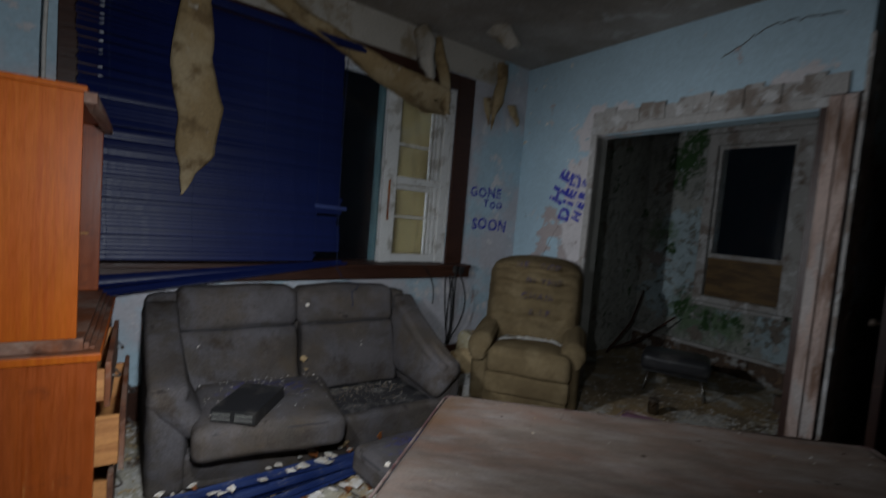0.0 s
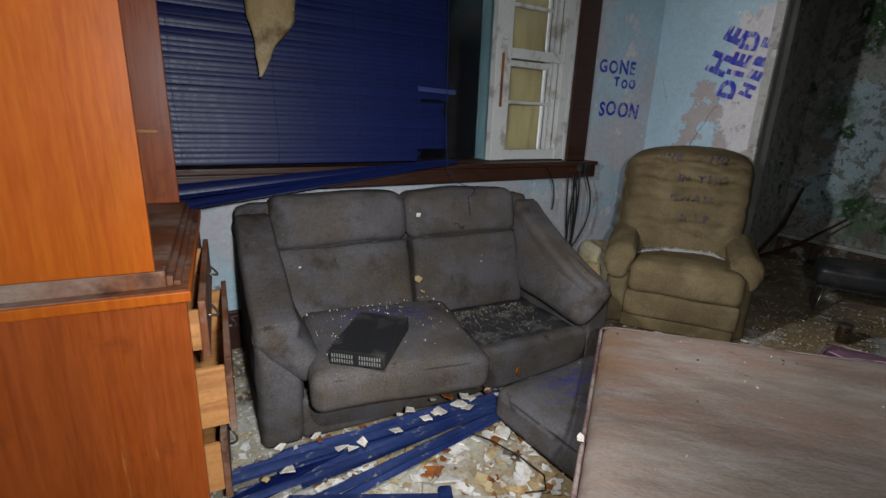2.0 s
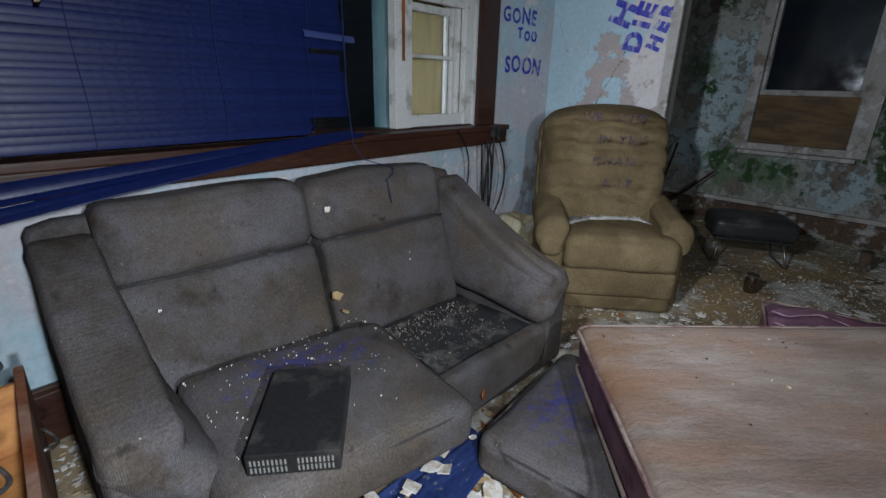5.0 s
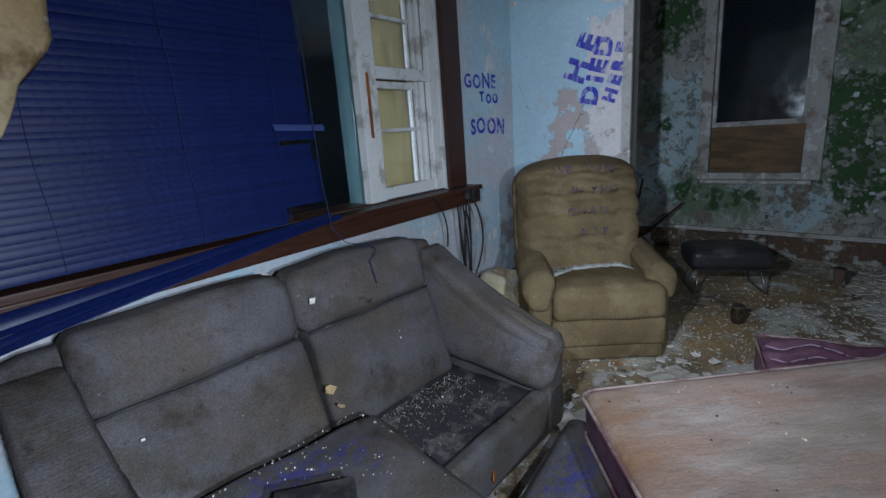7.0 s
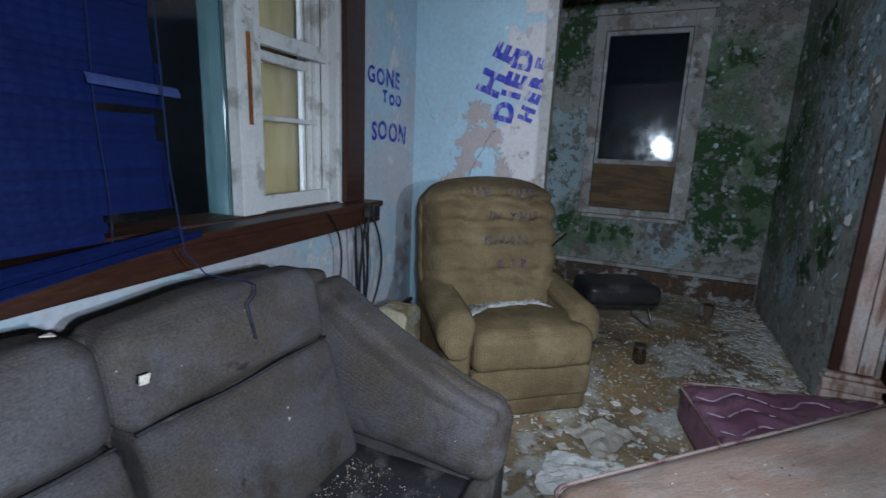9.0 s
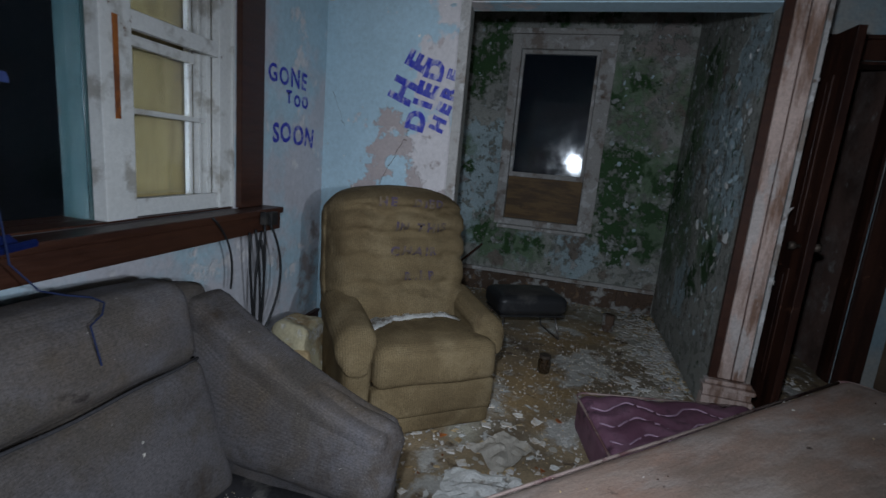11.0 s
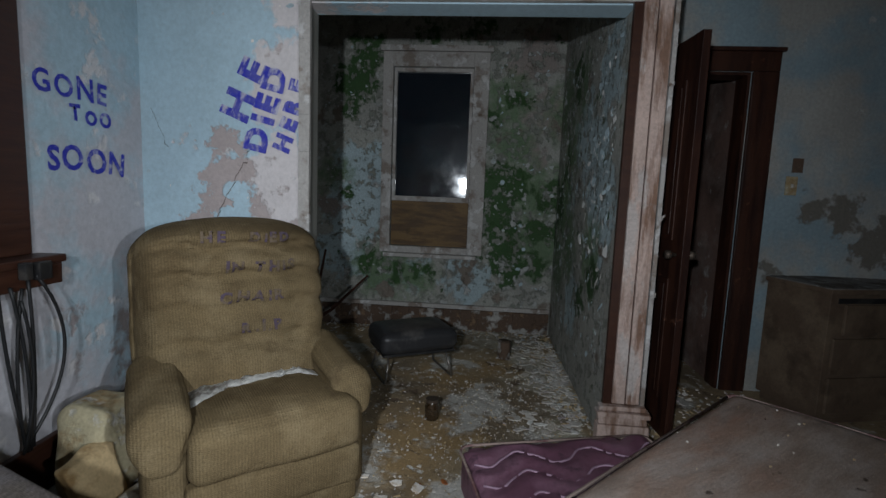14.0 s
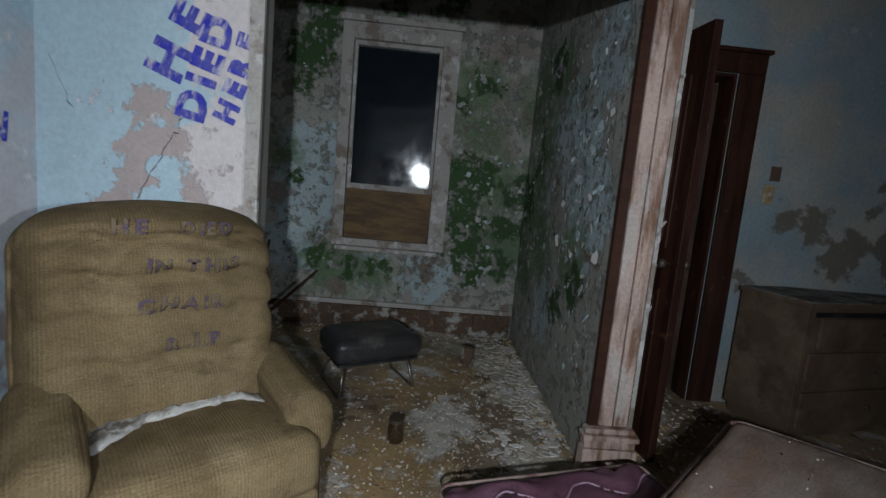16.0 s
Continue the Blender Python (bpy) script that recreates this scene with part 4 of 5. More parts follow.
for k, (z0, z1, pull) in enumerate(((0.575, 0.74, 0.022), (0.33, 0.565, 0.07), (0.11, 0.32, 0.04))):
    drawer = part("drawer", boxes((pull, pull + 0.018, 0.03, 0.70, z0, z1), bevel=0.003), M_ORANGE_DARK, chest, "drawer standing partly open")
    for y in (0.045, 0.673):
        part("drawer_side", boxes((pull - 0.38, pull - 0.001, y, y + 0.012, z0 + 0.02, z1 - 0.03)), M_RAW, drawer, "raw orange wood drawer side")
    part("drawer_bottom", boxes((pull - 0.38, pull - 0.001, 0.058, 0.672, z0 + 0.025, z0 + 0.035)), M_RAW, drawer)
    for y in (0.18, 0.56):
        part("handle", tube(bmesh.new(), arc((pull + 0.018, y - 0.045, (z0 + z1) / 2), (pull + 0.018, y + 0.045, (z0 + z1) / 2), 0.03, (0.8, 0, -0.6), 8), 0.004, 6), M_METAL, drawer, "drooping metal bail handle", True)
part("cabinet_door", boxes((-0.018, 0.0, 0.725, LEN - 0.025, 0.11, 0.74), bevel=0.003), M_ORANGE_DARK, chest)
part("partition", boxes((-DEP + 0.002, -0.02, 0.703, 0.72, 0.101, 0.757)), M_ORANGE_DARK, chest)
part("hutch_side", boxes((-DEP, -0.062, 0.025, 0.045, 0.833, 1.67), bevel=0.003), M_ORANGE, chest)
part("hutch_side", boxes((-DEP, -0.062, LEN - 0.045, LEN - 0.025, 0.833, 1.67), bevel=0.003), M_ORANGE_RED, chest)
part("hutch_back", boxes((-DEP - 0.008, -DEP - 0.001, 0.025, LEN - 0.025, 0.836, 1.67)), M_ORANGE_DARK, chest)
part("hutch_top", boxes((-DEP, -0.052, 0.02, LEN - 0.02, 1.671, 1.69), bevel=0.004), M_ORANGE, chest)
for k in range(24):
    y0 = 0.02 + k * (LEN - 0.04) / 24
    part("cornice_tooth", boxes((-0.0615, -0.025, y0, y0 + (LEN - 0.04) / 24 - 0.012, 1.635, 1.67)), M_ORANGE_DARK, chest)
part("shelf", boxes((-DEP + 0.002, -0.2, 0.046, LEN - 0.046, 1.36, 1.378)), M_ORANGE_DARK, chest)
part("shelf_cleat", boxes((-0.2, -0.11, LEN - 0.06, LEN - 0.0455, 1.12, 1.132)), M_RAW, chest, "bare cleat of a missing shelf")

leaning = thing("leaning_board", pose(-0.035, 1.36, 0.15, 0, 65.2, 0), "scuffed grey board with pale edges leaning by the wall", "board")
part("panel", boxes((-0.71, 0, -0.012, 0.012, -0.28, 0.0), bevel=0.002), M_GREYBOARD, leaning)
part("edge_strip", boxes((-0.71, 0.0, -0.016, 0.016, 0.0005, 0.014)), M_EDGE, leaning, "pale edge strip")
part("edge_strip", boxes((-0.724, -0.7105, -0.016, 0.016, -0.28, 0.014)), M_EDGE, leaning, "pale edge strip")


# ---- sofa ----
SOFA_AT = Vector((0.95, 2.65, 0.0))
sofa = thing("sofa", Matrix.Translation(SOFA_AT), "filthy dark grey two-seat sofa with a cushion missing", "sofa")


def at_sofa(bm):
    bmesh.ops.translate(bm, verts=bm.verts[:], vec=-SOFA_AT)
    return bm


def sofa_part(name, bm, material, label="", smooth=True):
    return part(name, at_sofa(bm), material, sofa, label, smooth)


def arm_top(y, front, back):
    t = max(0.0, min(1.0, (y - 2.29) / 0.68))
    return front + (back - front) * t ** 1.35


def arm_body(x0, x1, front, back, seed):
    """The upright arm, its top following the slope of the pad."""
    bm = rbox(x0, x1, 2.30, 3.02, 0.0, 1.0, 0.035, 16, (0.006, 0.006, 0), 0.006, 5, seed)
    for v in bm.verts:
        v.co.z *= arm_top(v.co.y, front, back) - 0.035
    return bm


def arm_wing(side, low_front, low_back, top_front, top_back, seed):
    """A soft slab over the arm: its inner face slopes from the arm's top down to the seat.
    low: (x, z) of the inner lower edge, top: (x, z) of the outer upper edge, at the front and at the back."""
    bm = bmesh.new()
    ny, na = 34, 40
    rings = []
    for j in range(ny + 1):
        f = j / ny
        y = 2.27 + 0.76 * f
        e = f ** 1.35
        ax, az = low_front[0] + (low_back[0] - low_front[0]) * f, low_front[1] + (low_back[1] - low_front[1]) * f
        bx, bz = top_front[0] + (top_back[0] - top_front[0]) * f, top_front[1] + (top_back[1] - top_front[1]) * e
        d = Vector((bx - ax, 0, bz - az))
        half = d.length / 2
        d.normalize()
        n = Vector((abs(d.z) * side, 0, abs(d.x)))
        c = Vector(((ax + bx) / 2, y, (az + bz) / 2))
        end = min(1.0, f / 0.12)
        end = (1 - (1 - end) ** 2) ** 0.5
        ring = []
        for k in range(na):
            a = 2 * math.pi * k / na
            ca, sa = math.cos(a), math.sin(a)
            u = math.copysign(abs(ca) ** 0.6, ca) * (half + 0.02 - 0.06 * (1 - end))
            w = math.copysign(abs(sa) ** 0.75, sa) * 0.07 * (0.12 + 0.88 * end)
            p = c + d * u + n * w
            p.z -= 0.05 * max(0.0, u / half - 0.55) ** 2 * 4 * (0.6 if w < 0 else 0.25)
            p += noise.noise_vector(p * 5 + Vector((seed, 0, seed))) * 0.010 + noise.noise_vector(p * 16 + Vector((0, seed, 0))) * 0.003
            ring.append(bm.verts.new(p))
        rings.append(ring)
    for r0, r1 in zip(rings, rings[1:]):
        for k in range(na):
            bm.faces.new((r0[k], r0[(k + 1) % na], r1[(k + 1) % na], r1[k]))
    bm.faces.new(rings[0][::-1])
    bm.faces.new(rings[-1])
    bmesh.ops.recalc_face_normals(bm, faces=bm.faces[:])
    return bm


LEFT_LOW, LEFT_TOP, RIGHT_LOW, RIGHT_TOP = (0.315, 0.275), (0.15, 0.475), (1.62, 0.265), (1.785, 0.43)
sofa_part("base", rbox(0.15, 1.80, 2.34, 3.04, 0.0, 0.17, 0.03, 10, (0, 0.01, 0), 0.006, 5, 1), M_SOFA)
sofa_part("seat_deck", rbox(0.30, 1.66, 2.34, 2.92, 0.12, 0.208, 0.01, 12, (0, 0, -0.012), 0.008, 6, 2), M_DECK, "bare black deck littered with plaster crumbs")
sofa_part("front_rail", rbox(0.26, 1.70, 2.30, 2.37, 0.0, 0.222, 0.028, 22, (0, 0.004, 0), 0.008, 5, 3, lambda p: Vector((p.x, p.y, p.z * (0.84 + 0.16 * max(0.0, min(1.0, (p.x - 0.8) / 0.2)))))), M_SOFA)
sofa_part("back_frame", rbox(0.12, 1.76, 2.99, 3.10, 0.03, 0.80, 0.045, 16, (0, 0, 0.012), 0.010, 4, 4), M_SOFA)
for x0, x1, sd in ((0.262, 0.94, 5), (0.944, 1.625, 6)):
    sofa_part("headrest_cushion", rbox(x0, x1, 2.895, 3.06, 0.595, 0.838, 0.052, 26, (0.002, 0.008, 0.006), 0.009, 5, sd, lambda p: Vector((p.x, p.y + 0.22 * (p.z - 0.6), p.z + 0.006 * math.sin(p.x * 11)))), M_SOFA)
    sofa_part("back_cushion", rbox(x0 + 0.012, x1 - 0.012, 2.765, 2.96, 0.215, 0.605, 0.032, 24, (0.002, 0.008, 0), 0.010, 5, sd + 9, lambda p: Vector((p.x, p.y + 0.33 * (p.z - 0.25), p.z))), M_SOFA)
    sofa_part("welt", tube(bmesh.new(), [(x0 + 0.02 + (x1 - x0 - 0.04) * k / 12, 2.90 - 0.012 * math.sin(math.pi * k / 12), 0.606 + 0.003 * math.sin(k)) for k in range(13)], 0.005, 6), M_DECK, "dark seam")
sofa_part("arm", arm_body(0.115, 0.275, 0.53, 0.80, 20), M_SOFA)
sofa_part("arm", arm_body(1.655, 1.815, 0.475, 0.80, 21), M_SOFA)
sofa_part("arm_pad", arm_wing(1, LEFT_LOW, (0.28, 0.31), LEFT_TOP, (0.16, 0.76), 22), M_SOFA, "padded wing sloping down to the front")
sofa_part("arm_pad", arm_wing(-1, RIGHT_LOW, (1.62, 0.31), RIGHT_TOP, (1.735, 0.76), 23), M_SOFA, "padded wing sloping down to the front")


def seat_cushion(m, label, seed):
    ob = thing("seat_cushion", m, label, "cushion", "loose sofa cushions")
    part("pad", rbox(-0.335, 0.335, -0.295, 0.295, 0.0, 0.15, 0.042, 26, (0.006, 0.006, 0.016), 0.010, 5, seed), M_SOFA_SEAT, ob, smooth=True)
    for z in (0.026, 0.128):
        pts = []
        for k in range(49):
            a = 2 * math.pi * k / 48
            ca, sa = math.cos(a), math.sin(a)
            pts.append((0.331 * math.copysign(abs(ca) ** 0.2, ca), 0.291 * math.copysign(abs(sa) ** 0.2, sa), z))
        part("welt", tube(bmesh.new(), pts, 0.004, 5), M_DECK, ob, "dark piping seam", True)
    return ob


CUSHION = pose(0.648, 2.40, 0.205, 1.0, 0, -8.5)
seat_cushion(CUSHION, "grimy grey seat cushion pushed askew on the sofa", 31)
seat_cushion(pose(1.36, 1.86, 0.015, 1.0, 1.5, 8), "grimy grey seat cushion lying on the floor before the sofa", 32)

# old recorder on the cushion
vcr = thing("video_recorder", pose(0.53, 2.28, 0.369, 2, -1, -38), "dusty black video recorder lying on the seat cushion", "recorder")
part("case", boxes((-0.103, 0.103, -0.158, 0.158, 0.0, 0.058), bevel=0.004), M_BLACK, vcr)
part("back_plate", boxes((-0.099, 0.099, -0.1605, -0.1585, 0.005, 0.053)), M_BLACK, vcr)
for r in range(2):
    for k in range(20):
        if k in (9, 10):
            continue
        x = -0.092 + k * 0.0093
        part("vent_slot", boxes((x, x + 0.0042, -0.1618, -0.1607, 0.012 + r * 0.02, 0.026 + r * 0.02)), M_GREYBOARD, vcr)


# ---- recliner ----
recl = thing("recliner", pose(2.815, 2.69, 0, 0, 0, -51) @ Matrix.Diagonal((1.03, 1, 1, 1)), "worn tan tweed recliner armchair with writing on the backrest", "armchair")
GROOVES = (0.60, 0.735, 0.865, 0.985)


def back_front(x, z):
    """Depth of the backrest's face at a height."""
    y = -0.105 + 0.18 * (z - 0.45) - 0.03 * math.exp(-((z - 0.52) / 0.06) ** 2)
    for g in GROOVES:
        y += 0.052 * math.exp(-((z - g - 0.012 * math.cos(x * 26)) / 0.02) ** 2)
        for b in (-0.2, 0.0, 0.2):
            y += 0.028 * math.exp(-((z - g) / 0.028) ** 2 - ((x - b) / 0.035) ** 2)
    y -= 0.035 * (1 - min(1.0, (x / 0.37) ** 2))
    return y


def back_shape(p):
    f = max(0.0, min(1.0, (0.20 - p.y) / 0.28))
    z = p.z
    top = 1.10 - 0.075 * (abs(p.x) / 0.37) ** 2.5
    z = 0.3 + (z - 0.3) * (top - 0.3) / 0.8
    edge = min(1.0, max(0.0, (0.385 - abs(p.x)) / 0.06)) * min(1.0, max(0.0, (top - z) / 0.05))
    edge = edge ** 0.5
    y = 0.20 + 0.12 * (z - 0.45) + (back_front(p.x, z) - 0.20 - 0.12 * (z - 0.45)) * f * (0.55 + 0.45 * edge)
    w = 1.0 - 0.05 * max(0, z - 0.8) - 0.10 * max(0, 0.6 - z)
    return Vector((p.x * w, y, z))


part("backrest", rbox(-0.40, 0.355, -0.08, 0.20, 0.30, 1.10, 0.10, 34, (0, 0, 0), 0.004, 6, 40, back_shape), M_RECL, recl, "tufted tan backrest", True)
part("seat", rbox(-0.265, 0.335, -0.505, 0.02, 0.235, 0.43, 0.05, 24, (0, 0.012, 0.03), 0.009, 4, 41), M_RECL, recl, smooth=True)
part("footrest", rbox(-0.27, 0.325, -0.50, -0.42, 0.09, 0.25, 0.025, 16, (0, 0.010, 0), 0.006, 5, 42), M_RECL, recl, smooth=True)
part("kick_panel", rbox(-0.28, 0.315, -0.485, -0.41, 0.005, 0.10, 0.02, 10, (0, 0.005, 0), 0.004, 5, 43), M_RECL, recl, smooth=True)
for s, front in ((-1, -0.455), (1, -0.40)):
    part("arm", rbox(0.262, 0.385, front, 0.10, 0.01, 0.49, 0.035, 16, (0.006, 0.006, 0), 0.006, 4, 44 + s, lambda p, s=s: Vector((s * p.x, p.y, p.z * (1 - 0.24 * max(0, -p.y))))), M_RECL, recl, smooth=True)
    part("arm_pad", rbox(0.245, 0.405, front - 0.025, 0.07, 0.425, 0.575, 0.06, 24, (0.008, 0.015, 0.006), 0.009, 5, 48 + s, lambda p, s=s, f=front: Vector((s * (p.x + 0.012 - 0.3 * max(0, p.z - 0.5)), p.y, p.z - 0.17 * max(0, -p.y - 0.02) - 2.6 * max(0, f + 0.05 - p.y) ** 1.5))), M_RECL, recl, "rounded padded armrest", True)
seat_top = BVHTree.FromBMesh(rbox(-0.265, 0.335, -0.505, 0.02, 0.235, 0.43, 0.05, 24, (0, 0.012, 0.03), 0.009, 4, 41))


def seat_height(x, y):
    hit = seat_top.ray_cast(Vector((x, y, 1.0)), Vector((0, 0, -1)))
    return hit[0].z if hit[0] else 0.43


def wadding(x0, x1, near, far, seed, n=44, m=9):
    """A thin fluffy strip with ragged edges laid on the seat; near and far give its edges along x."""
    bm = bmesh.new()
    rows = []
    for i in range(n + 1):
        u = i / n
        x = x0 + (x1 - x0) * u
        ya = near(u) + 0.022 * noise.noise(Vector((x * 26, seed, 0))) + 0.010 * noise.noise(Vector((x * 90, seed, 3)))
        yb = far(u)
        row = []
        for k in range(m + 1):
            v = k / m
            y = ya + (yb - ya) * v
            puff = 0.017 * (4 * v * (1 - v)) ** 0.5 * (0.5 + abs(noise.noise(Vector((x * 40, y * 40, seed)))) * 1.6)
            row.append(bm.verts.new((x, y, seat_height(x, y) - 0.001 + puff * min(1.0, 8 * u, 8 * (1 - u)))))
        rows.append(row)
    for a, b in zip(rows, rows[1:]):
        for k in range(m):
            bm.faces.new((a[k], b[k], b[k + 1], a[k + 1]))
    bmesh.ops.solidify(bm, geom=bm.faces[:], thickness=0.004)
    return bm


part("torn_wadding", wadding(-0.255, 0.255, lambda u: -0.205 - 0.10 * max(0.0, 1 - 3.2 * u) + 0.03 * u - 0.06 * max(0.0, u - 0.85) * 6, lambda u: -0.09, 50), M_WADDING, recl, "white wadding spilling from the seat seam", True)
part("torn_wadding", rbox(-0.262, -0.235, -0.12, -0.06, 0.46, 0.54, 0.012, 10, (0, 0, 0), 0.012, 16, 55), M_WADDING, recl, "white wadding at the torn armrest", True)
for text, x, z, size, seed in (("HE", -0.165, 1.01, 0.062, 61), ("DIED", 0.02, 1.01, 0.055, 64), ("IN", -0.08, 0.885, 0.064, 62), ("THIS", 0.035, 0.885, 0.062, 65), ("CHAIR", -0.105, 0.765, 0.064, 63), ("R.I.P", -0.03, 0.64, 0.062, 66)):
    bm = letters(text, size, seed, 0.0025, 1.15)
    for v in bm.verts:
        xx, zz = v.co.x + x, v.co.z + z
        v.co = Vector((xx * 0.99, back_front(xx, zz) - 0.009, zz))
    part("writing", bm, M_INK_DARK, recl, "smeared purple marker writing")



# ---- mattresses ----
def mattress_mesh(length, width, thick, seed, wave=None, sag=0.0):
    bm = rbox(0, length, -width, 0, -thick, 0, 0.05, 40, (0.0, 0.0, 0.012), 0.008, 2.2, seed)
    for v in bm.verts:
        if wave and v.co.z > -thick * 0.5:
            c = abs(math.sin((v.co.y + 0.045 * math.sin(v.co.x * 21)) * 24))
            v.co.z -= 0.026 * (1 - c) ** 2
        if sag:
            v.co.z -= sag * math.sin(max(0, min(1, v.co.x / length)) * math.pi) * math.sin(max(0, min(1, -v.co.y / width)) * math.pi)
    bm.normal_update()
    for f in bm.faces:
        f.material_index = 0 if f.normal.z > 0.45 else 1
    return bm


def border(length, width, z, r=0.05, n=12):
    pts = []
    for cx, cy, a0 in ((length - r, -r, 0.5), (length - r, -width + r, 0.0), (r, -width + r, -0.5), (r, -r, -1.0)):
        for k in range(5):
            a = math.pi * (a0 - 0.5 * k / 4)
            pts.append((cx + r * math.cos(a), cy + r * math.sin(a), z))
    return pts + [pts[0]]


mat_a = thing("mattress", pose(1.56, 2.11, 0.355, -1.8, -3.0, -48.4), "stained brown mattress with purple sides on top of another", "mattress", "mattresses")
part("padding", mattress_mesh(2.04, 1.42, 0.19, 70, None, 0.012), [M_MATT, M_PURPLE], mat_a, smooth=True)
part("piping", tube(bmesh.new(), border(2.04, 1.42, -0.018), 0.007, 6), M_PIPING, mat_a, "frayed pale edge piping", True)
part("piping", tube(bmesh.new(), border(2.04, 1.42, -0.172), 0.007, 6), M_PIPING, mat_a, "frayed pale edge piping", True)
mat_b = thing("mattress", pose(2.745, 1.735, 0.225, 0, 0, -75), "purple quilted mattress lying on the floor", "mattress", "mattresses")
part("padding", mattress_mesh(0.85, 1.45, 0.21, 71, True), [M_PURPLE, M_PURPLE], mat_b, smooth=True)
part("piping", tube(bmesh.new(), border(0.85, 1.45, -0.02), 0.006, 6), M_PIPING, mat_b, "pale edge piping", True)
for k in range(1, 10):
    pts = []
    for j in range(60):
        x = 0.03 + j * 0.79 / 59
        pts.append((x, -k * math.pi / 24 - 0.045 * math.sin(x * 21), -0.010 + 0.003 * math.sin(j)))
    part("stitching", tube(bmesh.new(), pts, 0.0045, 5), M_STITCH, mat_b, "pale wavy quilting line", True)


# ---- alcove: stool, jar, stick ----
stool = thing("footstool", pose(4.03, 2.12, 0, 0, 0, -62), "black vinyl footstool on thin metal legs", "stool")
part("cushion", rbox(-0.27, 0.27, -0.19, 0.19, 0.20, 0.335, 0.045, 16, (0, 0, 0.025), 0.006, 5, 80), M_VINYL, stool, smooth=True)
part("seat_board", boxes((-0.25, 0.25, -0.17, 0.17, 0.185, 0.199)), M_BLACK, stool)
for sx in (-1, 1):
    part("leg", tube(bmesh.new(), [(sx * 0.2, -0.12, 0.186), (sx * 0.235, -0.17, 0.012), (sx * 0.235, -0.15, 0.008), (sx * 0.235, 0.15, 0.008), (sx * 0.235, 0.17, 0.012), (sx * 0.2, 0.12, 0.186)], 0.008, 8), M_METAL, stool, "bent metal tube leg", True)
jar = thing("jar", pose(3.375, 1.905, 0, 0, 0, 20), "small dark glass jar standing in the rubble", "jar")
part("glass_body", tube(bmesh.new(), [(0, 0, 0), (0, 0, 0.01), (0, 0, 0.075), (0, 0, 0.095), (0, 0, 0.1)], 0.04, 16, [0.85, 1, 1, 0.8, 0.8]), M_CAN, jar, smooth=True)
part("lid", tube(bmesh.new(), [(0, 0, 0.1005), (0, 0, 0.118)], 0.036, 16), M_METAL_DULL, jar, "dull brown lid")
can = thing("tin_can", pose(4.44, 1.458, 0, 0, 0, 15), "small rusty brown can standing on the alcove floor", "can")
part("can_body", rough_edges(tube(bmesh.new(), [(0, 0, 0), (0, 0, 0.008), (0, 0, 0.13), (0, 0, 0.136)], 0.048, 16, [0.95, 1, 1, 0.95]), 0.003, 12), M_ROT, can, smooth=True)
part("can_rim", tube(bmesh.new(), [(0.046 * math.cos(a * math.pi / 8), 0.046 * math.sin(a * math.pi / 8), 0.137) for a in range(17)], 0.003, 5), M_METAL_DULL, can, "dull metal rim", True)
single("stick", rough_edges(tube(bmesh.new(), [(4.72, 3.2, 0.03), (4.85, 2.95, 0.2), (4.95, 2.66, 0.5)], 0.016, 6, [1.2, 1, 0.6]), 0.003, 20), M_BROWN, Matrix.Identity(4), "dark broken stick leaning up from the floor", "stick")
single("stick", rough_edges(tube(bmesh.new(), [(4.45, 3.12, 0.02), (4.75, 3.05, 0.36), (4.9, 3.03, 0.72)], 0.014, 6, [1.1, 1, 0.7]), 0.003, 20), M_BROWN, Matrix.Identity(4), "dark thin stick leaning on the mouldy wall", "stick")

# ---- chest beyond the doorway ----
chest_r = thing("chest_of_drawers", pose(4.03, -0.17, 0, 0, 0, 14), "dull brown chest of drawers caked with dust", "chest")
CD, CW = 0.42, 1.15
part("carcass", boxes((-CD, -0.001, -CW, 0, 0.05, 0.775), bevel=0.004), M_CHEST, chest_r)
part("top", boxes((-CD - 0.02, 0.0, -CW - 0.02, 0.02, 0.777, 0.802), bevel=0.004), M_CHEST, chest_r)
part("dust_layer", rough_edges(boxes((-CD - 0.012, -0.005, -CW - 0.012, 0.012, 0.8025, 0.807)), 0.001, 9), M_CHESTTOP, chest_r, "grey layer of dust and plaster")
for k, (z0, z1) in enumerate(((0.54, 0.715), (0.31, 0.52), (0.08, 0.29))):
    for y0, y1 in ((-CW + 0.045, -0.035 if k else -0.09),):
        dr = part("drawer", boxes((-CD - 0.02, -CD - 0.002, y0, y1, z0, z1), bevel=0.004), M_CHEST, chest_r)
        part("handle", tube(bmesh.new(), [(-CD - 0.021, (y0 + y1) / 2, (z0 + z1) / 2), (-CD - 0.04, (y0 + y1) / 2, (z0 + z1) / 2)], 0.014, 8), M_METAL, dr)
# solid black strip on the carcass gives the shade of the gap
part("drawer_gap", boxes((-CD - 0.004, -CD - 0.0005, -CW + 0.045, -0.05, 0.72, 0.75)), M_BLACK, chest_r, "black strip standing for the shaded gap above the top drawer")
part("base", boxes((-CD + 0.03, -0.02, -CW + 0.02, -0.02, 0, 0.049)), M_CHEST, chest_r)

switch = thing("light_switch", pose(4.108, -0.285, 1.38, 0, 0, 0), "old yellowed light switch plate hanging on the wall", "switch")
part("plate", boxes((-0.008, 0, -0.035, 0.035, -0.06, 0.06), bevel=0.002), M_FOAM, switch)
part("toggle", boxes((-0.02, -0.0085, -0.006, 0.006, -0.012, 0.012), bevel=0.002), M_EDGE, switch)
part("box_hole", boxes((-0.004, 0, -0.06, 0.005, 0.085, 0.175)), M_ROT, switch, "dark open wall box above the plate")

